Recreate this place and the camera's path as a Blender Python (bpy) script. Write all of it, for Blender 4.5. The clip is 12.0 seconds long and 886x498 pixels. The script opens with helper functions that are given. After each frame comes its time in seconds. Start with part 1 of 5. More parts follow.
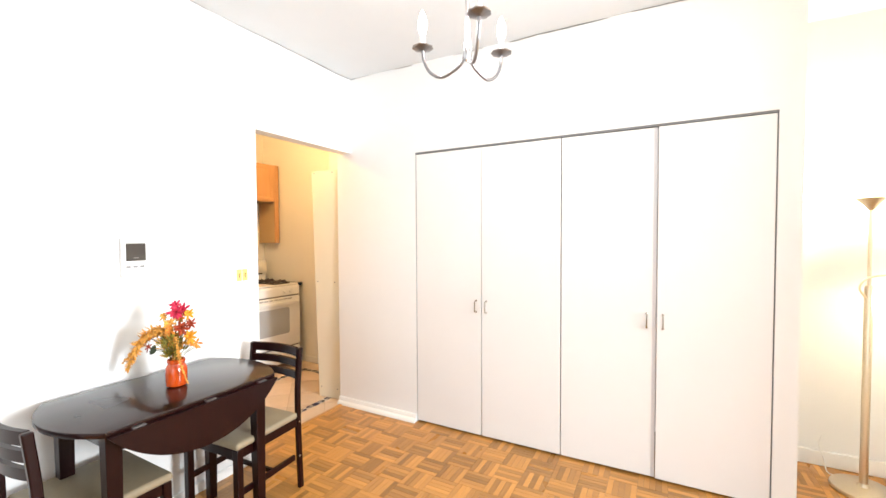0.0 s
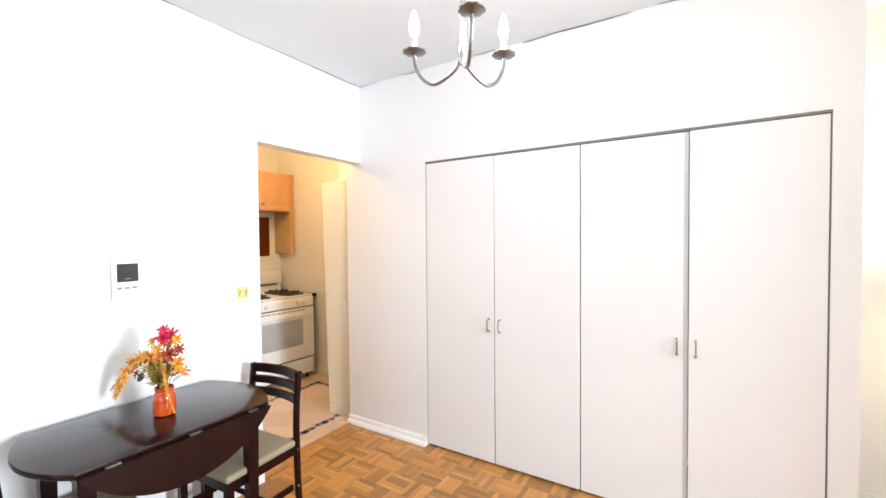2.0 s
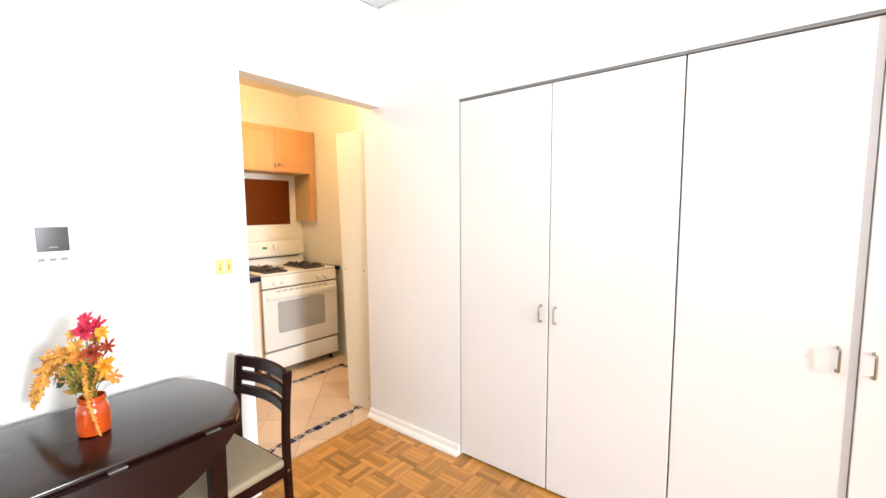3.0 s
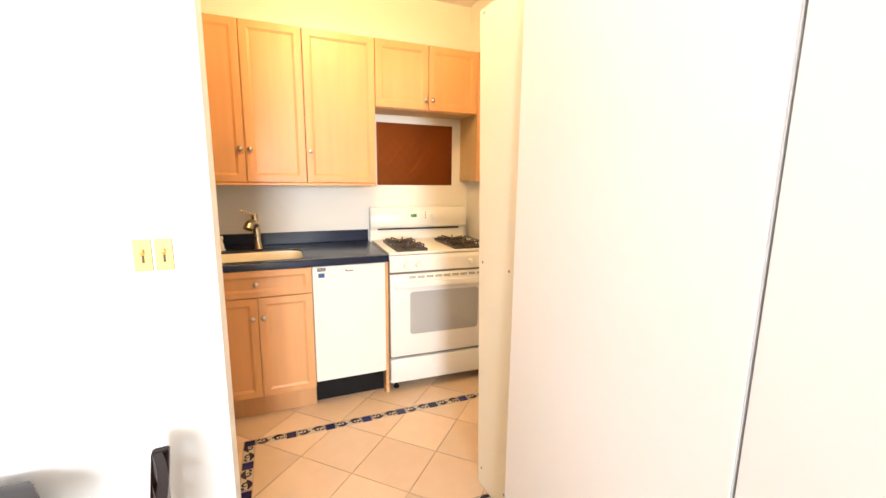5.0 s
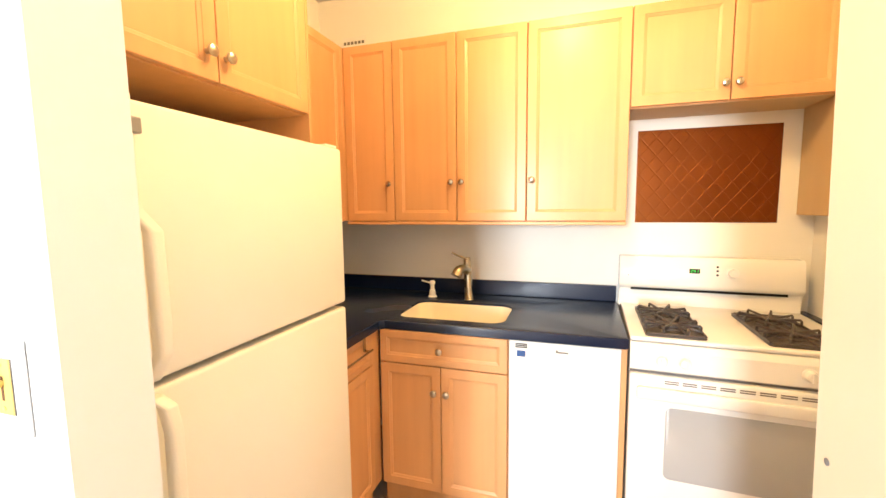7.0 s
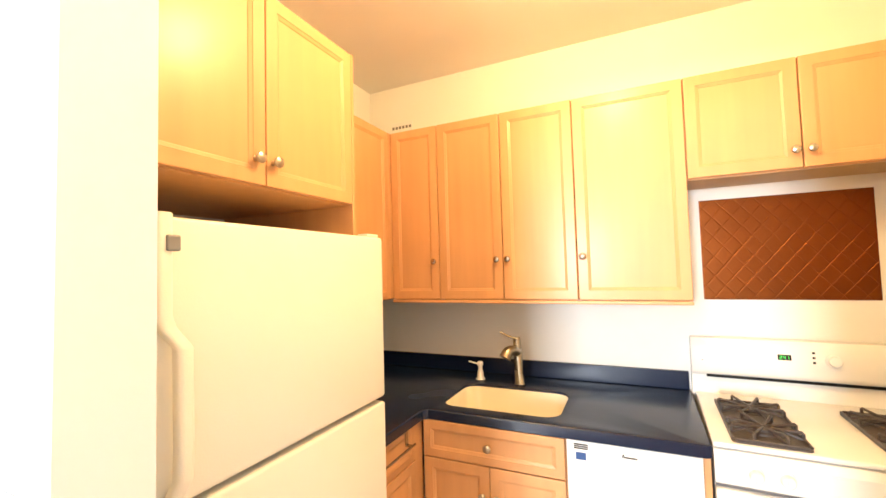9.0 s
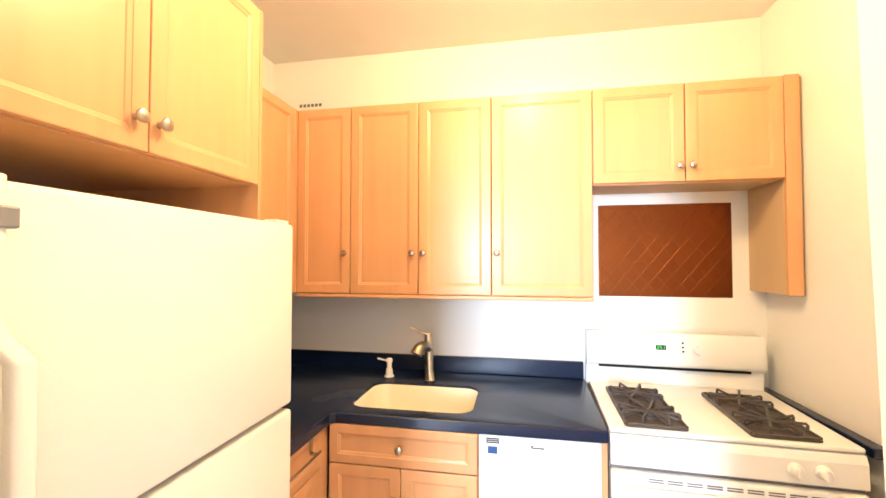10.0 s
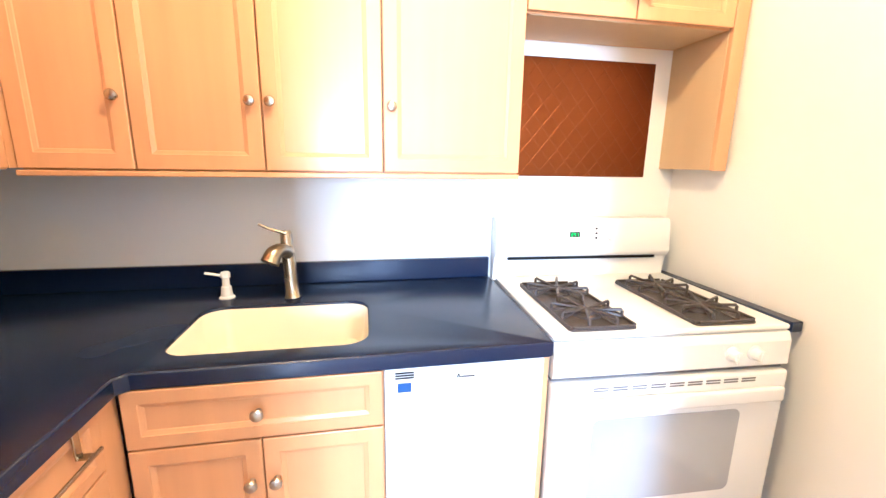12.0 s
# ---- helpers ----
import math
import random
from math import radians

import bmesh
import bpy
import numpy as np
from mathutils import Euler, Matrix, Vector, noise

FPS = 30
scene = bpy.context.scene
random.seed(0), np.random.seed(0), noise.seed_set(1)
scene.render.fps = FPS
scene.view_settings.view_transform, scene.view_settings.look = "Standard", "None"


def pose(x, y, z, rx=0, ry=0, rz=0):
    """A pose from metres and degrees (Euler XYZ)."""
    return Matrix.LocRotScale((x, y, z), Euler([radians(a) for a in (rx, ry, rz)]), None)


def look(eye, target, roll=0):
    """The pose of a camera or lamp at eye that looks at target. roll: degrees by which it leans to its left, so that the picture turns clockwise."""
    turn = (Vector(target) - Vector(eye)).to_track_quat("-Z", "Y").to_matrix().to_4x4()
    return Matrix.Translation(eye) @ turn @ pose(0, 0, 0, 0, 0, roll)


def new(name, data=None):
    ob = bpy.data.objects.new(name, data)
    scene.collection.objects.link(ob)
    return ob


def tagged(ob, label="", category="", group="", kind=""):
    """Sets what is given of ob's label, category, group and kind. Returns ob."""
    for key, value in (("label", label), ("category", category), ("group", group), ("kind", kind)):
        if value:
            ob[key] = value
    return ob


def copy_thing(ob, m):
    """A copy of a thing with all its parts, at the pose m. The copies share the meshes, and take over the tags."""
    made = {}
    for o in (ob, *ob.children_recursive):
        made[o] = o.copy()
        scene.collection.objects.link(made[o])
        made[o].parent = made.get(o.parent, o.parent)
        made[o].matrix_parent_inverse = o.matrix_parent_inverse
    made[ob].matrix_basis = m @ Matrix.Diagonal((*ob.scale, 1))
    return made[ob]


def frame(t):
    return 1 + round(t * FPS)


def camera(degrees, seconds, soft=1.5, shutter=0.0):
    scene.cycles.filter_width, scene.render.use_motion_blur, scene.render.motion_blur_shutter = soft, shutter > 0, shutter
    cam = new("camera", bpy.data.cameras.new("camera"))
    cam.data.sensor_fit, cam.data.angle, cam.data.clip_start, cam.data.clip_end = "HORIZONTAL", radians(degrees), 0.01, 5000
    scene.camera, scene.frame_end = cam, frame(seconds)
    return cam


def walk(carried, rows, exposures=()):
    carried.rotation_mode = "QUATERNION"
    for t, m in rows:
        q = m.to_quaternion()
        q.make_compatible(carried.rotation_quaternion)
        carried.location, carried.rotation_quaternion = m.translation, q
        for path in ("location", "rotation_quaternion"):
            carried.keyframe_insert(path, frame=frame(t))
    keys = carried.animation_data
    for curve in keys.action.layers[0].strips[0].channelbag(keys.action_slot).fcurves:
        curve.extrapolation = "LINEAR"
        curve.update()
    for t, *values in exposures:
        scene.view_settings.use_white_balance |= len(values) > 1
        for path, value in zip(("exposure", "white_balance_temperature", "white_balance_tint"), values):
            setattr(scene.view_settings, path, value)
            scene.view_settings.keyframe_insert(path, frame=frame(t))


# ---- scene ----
cam = camera(94.8, 12.0)
PATH = [
    (0, (2.273, -2.618, 1.428), (1.323, -0.86, 1.362), -0.3),
    (0.5, (2.296, -2.643, 1.516), (1.369, -0.871, 1.561), -0.4),
    (1, (2.282, -2.638, 1.527), (1.372, -0.858, 1.571), -0.6),
    (1.5, (2.281, -2.589, 1.534), (1.328, -0.831, 1.541), -0.6),
    (2, (2.281, -2.42, 1.502), (1.222, -0.724, 1.451), -0.5),
    (2.5, (2.176, -2.184, 1.473), (1.038, -0.544, 1.343), -0.7),
    (2.7, (2.091, -2.067, 1.464), (0.935, -0.443, 1.306), -0.7),
    (4.3, (1.375, -1.086, 1.356), (-0.269, 0.015, 1.065), 0.2),
    (4.5, (1.275, -1.013, 1.381), (-0.407, 0.025, 1.078), 0.0),
    (5, (1.044, -0.768, 1.36), (-0.776, -0.01, 1.024), 0.6),
    (5.5, (0.818, -0.565, 1.37), (-1.096, -0.122, 0.991), 1.2),
    (6, (0.572, -0.473, 1.366), (-1.382, -0.324, 0.968), 0.6),
    (6.5, (0.414, -0.426, 1.379), (-1.537, -0.689, 1.021), -0.9),
    (7, (0.293, -0.347, 1.401), (-1.603, -0.95, 1.199), -0.6),
    (8.8, (0.224, -0.347, 1.48), (-1.574, -1.222, 1.515), -2.0),
    (9, (0.22, -0.342, 1.489), (-1.596, -1.176, 1.586), -1.6),
    (9.5, (0.2, -0.356, 1.486), (-1.694, -0.988, 1.606), -1.0),
    (10, (0.171, -0.439, 1.493), (-1.795, -0.803, 1.549), -0.0),
    (10.5, (0.094, -0.556, 1.463), (-1.905, -0.602, 1.418), 0.1),
    (11, (-0.033, -0.587, 1.442), (-2.027, -0.448, 1.363), 0.8),
    (11.5, (-0.207, -0.585, 1.416), (-2.185, -0.354, 1.226), 1.7),
    (12, (-0.397, -0.624, 1.367), (-2.316, -0.247, 0.949), 0.9),
]
walk(cam, [(t, look(eye, target, roll)) for t, eye, target, roll in PATH],
     [(0.0, -0.42, 6450, 10), (0.7, -0.64, 6180, 10), (1.5, -0.68, 6040, 10), (2.0, -0.62, 6030, 10), (2.5, -0.53, 6250, 10), (4.5, -0.24, 6400, 10), (5.2, -0.24, 6600, 10), (6.0, -0.15, 6600, 10), (7.0, 0.06, 6500, 10), (9.5, 0.14, 6150, 10), (10.0, 0.25, 5480, 10), (10.5, 0.36, 5080, 10), (11.0, 0.49, 4960, 10), (12.0, 0.72, 4640, 10)])

# ---- light ----
world = bpy.data.worlds.new("world")
scene.world = world
world.use_nodes = True
wn = world.node_tree.nodes
sky = wn.new("ShaderNodeTexSky")
sky.sky_type, sky.sun_disc = "NISHITA", False
sky.sun_elevation, sky.sun_rotation = radians(35), radians(120)
wn["Background"].inputs["Strength"].default_value = 0.1
world.node_tree.links.new(sky.outputs[0], wn["Background"].inputs["Color"])


def lamp(name, kind, m, watts, colour, size=0.05, size_y=0.0):
    data = bpy.data.lights.new(name, kind)
    data.energy, data.color = watts, colour
    if kind == "AREA":
        data.shape, data.size, data.size_y = "RECTANGLE", size, size_y
    else:
        data.shadow_soft_size = size
    ob = new(name, data)
    ob.matrix_world = m
    return ob


# daylight in the living room's window, added fill light from the south, the chandelier's three bulbs, the torchiere,
# the kitchen's ceiling lamp
CH = (1.668, -1.312)
LAMP = (3.26, 0.42)
KL = (-0.85, -0.38)
lamp("window_daylight", "AREA", look((6.52, -1.44, 1.62), (0.0, -1.00, 1.50)), 515, (0.88, 0.95, 1.0), 1.02, 1.40)
# Fill for the closet wall; its south window is unseen and added.
lamp("fill_daylight_south", "AREA", look((2.6, -5.98, 1.60), (1.6, 0.0, 1.40)), 58, (0.80, 0.91, 1.0), 2.40, 1.50)
for k in range(3):
    a = radians(187.0 + 120 * k)
    lamp("chandelier_bulb_light", "POINT", pose(CH[0] + 0.17 * math.cos(a), CH[1] + 0.17 * math.sin(a), 2.205), 7.5, (1.0, 0.97, 0.94), 0.03)
lamp("torchiere_light", "POINT", pose(LAMP[0], LAMP[1], 1.665), 75, (1.0, 0.84, 0.54), 0.05)
lamp("reading_light", "POINT", pose(LAMP[0] + 0.262, LAMP[1] - 0.075, 1.105), 18, (1.0, 0.83, 0.52), 0.02)
lamp("kitchen_lamp_light", "POINT", pose(KL[0], KL[1], 2.50), 60, (1.0, 0.642, 0.262), 0.09)

# ---- materials ----


def mat(name, colour, rough=0.5, metal=0.0, grain=(8, 8, 8), spread=0.06, bump=0.0, bump_scale=60.0, stain=0.04, shift=0.0, coat=0.0, coat_rough=0.2, spec=0.5, trans=0.0, ior=1.45, rough_spread=0.08):
    """A surface with fine grain, broad stains, uneven gloss and relief. shift: how far pieces differ from one another."""
    m = bpy.data.materials.new(name)
    m.use_nodes = True
    nt = m.node_tree
    n, l = nt.nodes, nt.links
    b = n["Principled BSDF"]
    tc = n.new("ShaderNodeTexCoord")
    info = n.new("ShaderNodeObjectInfo")
    geo = n.new("ShaderNodeNewGeometry")
    both = n.new("ShaderNodeMath")
    both.operation = "ADD"
    l.new(info.outputs["Random"], both.inputs[0])
    l.new(geo.outputs["Random Per Island"], both.inputs[1])
    one = n.new("ShaderNodeMath")
    one.operation = "FRACT"
    l.new(both.outputs[0], one.inputs[0])
    off = n.new("ShaderNodeVectorMath")
    off.operation = "MULTIPLY_ADD"
    off.inputs[1].default_value = (1, 1, 1)
    l.new(tc.outputs["Object"], off.inputs[0])
    if shift:
        far = n.new("ShaderNodeVectorMath")
        far.operation = "SCALE"
        far.inputs[0].default_value = (13.0, 7.0, 5.0)
        l.new(one.outputs[0], far.inputs["Scale"])
        l.new(far.outputs[0], off.inputs[2])
    mp = n.new("ShaderNodeMapping")
    mp.inputs["Scale"].default_value = grain
    l.new(off.outputs[0], mp.inputs[0])
    fine = n.new("ShaderNodeTexNoise")
    fine.inputs["Scale"].default_value, fine.inputs["Detail"].default_value = 1.0, 6.0
    l.new(mp.outputs[0], fine.inputs["Vector"])
    broad = n.new("ShaderNodeTexNoise")
    broad.inputs["Scale"].default_value, broad.inputs["Detail"].default_value = 1.7, 3.0
    l.new(off.outputs[0], broad.inputs["Vector"])

    def term(src, amount):
        k = n.new("ShaderNodeMath")
        k.operation = "MULTIPLY_ADD"
        k.inputs[1].default_value, k.inputs[2].default_value = 2 * amount, -amount
        l.new(src, k.inputs[0])
        return k.outputs[0]

    def plus(a, b2):
        k = n.new("ShaderNodeMath")
        l.new(a, k.inputs[0])
        l.new(b2, k.inputs[1])
        return k.outputs[0]

    total = plus(term(fine.outputs["Fac"], spread), term(broad.outputs["Fac"], stain))
    if shift:
        total = plus(total, term(one.outputs[0], shift))
    up = n.new("ShaderNodeMath")
    up.inputs[1].default_value = 1.0
    l.new(total, up.inputs[0])
    hsv = n.new("ShaderNodeHueSaturation")
    hsv.inputs["Color"].default_value = (*colour, 1)
    l.new(up.outputs[0], hsv.inputs["Value"])
    l.new(hsv.outputs[0], b.inputs["Base Color"])
    rr = n.new("ShaderNodeMath")
    rr.operation, rr.use_clamp = "ADD", True
    rr.inputs[1].default_value = rough
    l.new(term(broad.outputs["Fac"], rough_spread), rr.inputs[0])
    l.new(rr.outputs[0], b.inputs["Roughness"])
    b.inputs["Metallic"].default_value = metal
    b.inputs["Coat Weight"].default_value = coat
    b.inputs["Coat Roughness"].default_value = coat_rough
    b.inputs["Specular IOR Level"].default_value = spec
    b.inputs["Transmission Weight"].default_value = trans
    b.inputs["IOR"].default_value = ior
    if bump:
        rel = n.new("ShaderNodeTexNoise")
        rel.inputs["Scale"].default_value, rel.inputs["Detail"].default_value = bump_scale, 4.0
        l.new(tc.outputs["Object"], rel.inputs["Vector"])
        bp = n.new("ShaderNodeBump")
        bp.inputs["Strength"].default_value, bp.inputs["Distance"].default_value = bump, 0.004
        l.new(rel.outputs["Fac"], bp.inputs["Height"])
        l.new(bp.outputs[0], b.inputs["Normal"])
    return m


def glow(name, colour, strength):
    m = bpy.data.materials.new(name)
    m.use_nodes = True
    b = m.node_tree.nodes["Principled BSDF"]
    b.inputs["Base Color"].default_value = (*colour, 1)
    b.inputs["Emission Color"].default_value = (*colour, 1)
    b.inputs["Emission Strength"].default_value = strength
    return m


M_WALL = mat("wall paint", (0.82, 0.82, 0.81), 0.62, bump=0.10, bump_scale=45, spread=0.012, stain=0.02)
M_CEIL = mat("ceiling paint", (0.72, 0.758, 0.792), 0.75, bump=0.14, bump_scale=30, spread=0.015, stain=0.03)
# Ceiling colour made brighter and warmer, for lamp light that hardly reaches it.
M_KCEIL_LIT = mat("lamp-brightened kitchen ceiling", (0.83, 0.81, 0.78), 0.7, bump=0.12, bump_scale=35, spread=0.015, stain=0.03)
M_KWALL = mat("kitchen wall paint", (0.82, 0.81, 0.77), 0.5, bump=0.08, bump_scale=50, spread=0.012, stain=0.02)
M_DOOR = mat("closet door paint", (0.80, 0.785, 0.77), 0.42, bump=0.05, bump_scale=25, spread=0.01, stain=0.02)
M_TRIM = mat("trim paint", (0.82, 0.82, 0.80), 0.4, bump=0.06, spread=0.02)
M_BOARD = mat("cream painted board", (0.80, 0.76, 0.62), 0.4, bump=0.05, spread=0.015, stain=0.03)
M_JAMB = mat("grey jamb paint", (0.54, 0.53, 0.52), 0.5, spread=0.06)
M_EDGE_SHADE = mat("pale grey door edge shade", (0.65, 0.645, 0.67), 0.45, spread=0.05, grain=(20, 20, 2))
M_DARK = mat("shadow gap metal", (0.20, 0.20, 0.205), 0.5, 0.0, spread=0.1)
M_OAK = mat("oak parquet", (0.43, 0.202, 0.048), 0.30, grain=(9, 90, 40), spread=0.22, stain=0.12, shift=0.36, bump=0.05, bump_scale=120, coat=0.25)
M_GAP = mat("parquet joint", (0.16, 0.08, 0.03), 0.7, spread=0.1)
M_TILE = mat("cream floor tile", (0.68, 0.525, 0.385), 0.22, grain=(14, 14, 14), spread=0.06, stain=0.12, shift=0.10, bump=0.03, bump_scale=20)
M_GROUT = mat("floor grout", (0.46, 0.345, 0.24), 0.85, spread=0.12, grain=(60, 60, 60))
M_BORDER = mat("pale glazed border tile", (0.56, 0.50, 0.43), 0.2, spread=0.08, grain=(40, 40, 40), shift=0.05)
M_NAVYTILE = mat("navy glazed tile", (0.016, 0.021, 0.105), 0.18, spread=0.2, grain=(30, 30, 30), shift=0.5)
M_SCROLL = mat("dark scroll glaze", (0.055, 0.05, 0.085), 0.25, spread=0.2, shift=0.3)
M_MAPLE = mat("maple", (0.61, 0.328, 0.150), 0.42, grain=(18, 18, 1.3), spread=0.12, stain=0.16, shift=0.05, bump=0.02, bump_scale=90, coat=0.14)
M_MAPLE_IN = mat("maple underside", (0.56, 0.40, 0.22), 0.5, grain=(14, 14, 2), spread=0.06)
M_NAVY = mat("navy laminate", (0.0065, 0.0135, 0.042), 0.25, grain=(150, 150, 150), spread=0.10, stain=0.08, bump=0.02, bump_scale=200)
M_SINK = mat("cream sink enamel", (0.80, 0.74, 0.58), 0.18, spread=0.015, stain=0.03)
M_WHITE = mat("white enamel", (0.80, 0.80, 0.78), 0.24, spread=0.01, stain=0.015, bump=0.01, bump_scale=30)
M_FRIDGE = mat("textured off-white fridge steel", (0.80, 0.785, 0.72), 0.36, spread=0.012, stain=0.02, bump=0.16, bump_scale=260)
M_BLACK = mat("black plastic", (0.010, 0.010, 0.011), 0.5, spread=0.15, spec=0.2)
M_SEAL = mat("grey door seal", (0.16, 0.15, 0.15), 0.6, spread=0.1)
M_IRON = mat("cast iron", (0.070, 0.060, 0.058), 0.42, 0.15, grain=(45, 45, 45), spread=0.35, bump=0.25, bump_scale=180)
M_OVENGLASS = mat("grey oven glass", (0.40, 0.41, 0.42), 0.08, spread=0.02, stain=0.04)
M_NICKEL = mat("brushed nickel", (0.44, 0.40, 0.345), 0.28, 1.0, grain=(120, 120, 12), spread=0.08)
M_BRONZE = mat("champagne bronze", (0.43, 0.37, 0.27), 0.28, 1.0, grain=(80, 80, 10), spread=0.08)
M_COPPER = mat("brown quilted metal", (0.155, 0.042, 0.007), 0.34, 0.85, spread=0.07, stain=0.10)
M_ESPRESSO = mat("espresso wood", (0.0120, 0.0020, 0.0019), 0.28, rough_spread=0.015, grain=(40, 4, 40), spread=0.25, stain=0.15, coat=0.60, coat_rough=0.09, spec=0.12)
M_ESPRESSO_SATIN = mat("satin espresso wood", (0.0125, 0.0022, 0.0020), 0.34, rough_spread=0.03, grain=(40, 40, 5), spread=0.3, stain=0.2, coat=0.22, coat_rough=0.12, spec=0.12)
M_SEAT = mat("taupe seat vinyl", (0.28, 0.225, 0.145), 0.5, grain=(50, 50, 50), spread=0.06, stain=0.08, bump=0.06, bump_scale=150)
M_VASE = mat("orange mottled glass", (0.54, 0.066, 0.006), 0.12, grain=(45, 45, 20), spread=0.45, stain=0.25, coat=0.6, coat_rough=0.05)
M_PLASTIC = mat("white plastic", (0.80, 0.80, 0.79), 0.35, spread=0.01)
M_IVORY = mat("yellowed ivory plastic", (0.80, 0.60, 0.20), 0.35, spread=0.04)
M_SLOT = mat("brown switch slot", (0.16, 0.07, 0.03), 0.6, spread=0.1)
M_SCREEN = mat("dark screen glass", (0.035, 0.03, 0.032), 0.14, spread=0.05)
M_GREY = mat("grey plastic", (0.22, 0.22, 0.23), 0.4, spread=0.05)
M_BLUE = mat("blue sticker", (0.015, 0.07, 0.25), 0.4, spread=0.05)
M_CLOCK = glow("green clock digits", (0.02, 0.55, 0.06), 1.2)
M_BULB = glow("lit bulb", (1.0, 0.93, 0.82), 30.0)
M_DIFFUSER = glow("lit warm diffuser", (1.0, 0.74, 0.38), 9.0)
M_STEEL = mat("satin steel", (0.55, 0.55, 0.56), 0.22, 1.0, spread=0.04)
M_CHROME = mat("polished steel", (0.50, 0.50, 0.52), 0.16, 1.0, spread=0.03)
M_STEELDARK = mat("dull grey steel", (0.27, 0.265, 0.275), 0.34, 1.0, spread=0.08)
M_READ = glow("lit reading bulb", (1.0, 0.85, 0.55), 12.0)
M_LAMPMETAL = mat("satin brass nickel", (0.70, 0.61, 0.47), 0.30, 1.0, grain=(60, 60, 4), spread=0.06)
M_RED = mat("red silk petals", (0.64, 0.026, 0.075), 0.6, spread=0.2, shift=0.35)
M_ORANGE = mat("orange silk petals", (0.68, 0.23, 0.025), 0.6, spread=0.2, shift=0.35)
M_STRAW = mat("straw plume", (0.74, 0.35, 0.06), 0.7, spread=0.2, shift=0.35)
M_YELLOW = mat("yellow silk petals", (0.78, 0.34, 0.02), 0.6, spread=0.2, shift=0.2)
M_RUST = mat("dark red silk petals", (0.36, 0.045, 0.012), 0.6, spread=0.2, shift=0.3)
M_MOSS = mat("moss green sprig", (0.33, 0.26, 0.03), 0.6, spread=0.25, shift=0.35)
M_DARKLEAF = mat("dark green silk leaf", (0.035, 0.05, 0.022), 0.55, spread=0.2)
M_LEAF = mat("green silk leaf", (0.17, 0.15, 0.03), 0.55, spread=0.25, shift=0.45)
M_PANE = mat("window glass", (1, 1, 1), 0.02, trans=1.0, spread=0.0, stain=0.0, rough_spread=0.0)

# ---- building ----
ORIGIN = {}


def world_origin(ob):
    return ORIGIN.get(ob.name, Vector((0, 0, 0)))


def mesh_of(name, bm, material, smooth=False):
    me = bpy.data.meshes.new(name)
    bmesh.ops.recalc_face_normals(bm, faces=bm.faces)
    bm.to_mesh(me)
    bm.free()
    me.materials.append(material)
    if smooth:
        me.polygons.foreach_set("use_smooth", [True] * len(me.polygons))
        me.set_sharp_from_angle(angle=radians(38))
    return me


def thing(name, at, label, category, group=""):
    """An empty at a thing's base."""
    ob = new(name)
    ob.location = at
    ob.empty_display_size = 0.05
    ORIGIN[ob.name] = Vector(at)
    return tagged(ob, label, category, group)


def part(name, bm, material, parent, label="", smooth=False):
    """Links a bmesh, drawn in world metres, as one mesh under a thing or a part."""
    o = world_origin(parent)
    bmesh.ops.translate(bm, verts=bm.verts, vec=-o)
    ob = new(name, mesh_of(name, bm, material, smooth))
    ob.parent = parent
    ORIGIN[ob.name] = o
    return tagged(ob, label)


def setting(name, bm, material, label, category, smooth=False):
    ob = new(name, mesh_of(name, bm, material, smooth))
    return tagged(ob, label, category, "", "structure")


def whole(name, bm, material, at, label, category, group="", smooth=False):
    bmesh.ops.translate(bm, verts=bm.verts, vec=-Vector(at))
    ob = new(name, mesh_of(name, bm, material, smooth))
    ob.location = at
    ORIGIN[ob.name] = Vector(at)
    return tagged(ob, label, category, group)


def box(x0, x1, y0, y1, z0, z1, bevel=0.0, seg=2, bm=None):
    tmp = bmesh.new()
    bmesh.ops.create_cube(tmp, size=1)
    bmesh.ops.scale(tmp, vec=(x1 - x0, y1 - y0, z1 - z0), verts=tmp.verts)
    bmesh.ops.translate(tmp, vec=((x0 + x1) / 2, (y0 + y1) / 2, (z0 + z1) / 2), verts=tmp.verts)
    if bevel:
        bmesh.ops.bevel(tmp, geom=tmp.edges[:], offset=bevel, segments=seg, affect="EDGES", profile=0.5)
    return join(bm, tmp)


def join(bm, tmp):
    if bm is None:
        return tmp
    me = bpy.data.meshes.new("tmp")
    tmp.to_mesh(me)
    tmp.free()
    bm.from_mesh(me)
    bpy.data.meshes.remove(me)
    return bm


def moved(bm, m):
    bmesh.ops.transform(bm, matrix=m, verts=bm.verts)
    return bm


def lathe(profile, at, steps=28, bm=None, m=None):
    """Turns (radius, height) pairs round the upright at a place."""
    tmp = bmesh.new()
    rings = []
    for r, z in profile:
        rings.append([tmp.verts.new((r * math.cos(2 * math.pi * k / steps), r * math.sin(2 * math.pi * k / steps), z)) for k in range(steps)])
    for a, b in zip(rings, rings[1:]):
        for k in range(steps):
            tmp.faces.new((a[k], a[(k + 1) % steps], b[(k + 1) % steps], b[k]))
    tmp.faces.new(rings[0])
    tmp.faces.new(rings[-1])
    bmesh.ops.remove_doubles(tmp, verts=tmp.verts, dist=1e-5)
    if m is not None:
        bmesh.ops.transform(tmp, matrix=m, verts=tmp.verts)
    bmesh.ops.translate(tmp, vec=at, verts=tmp.verts)
    return join(bm, tmp)


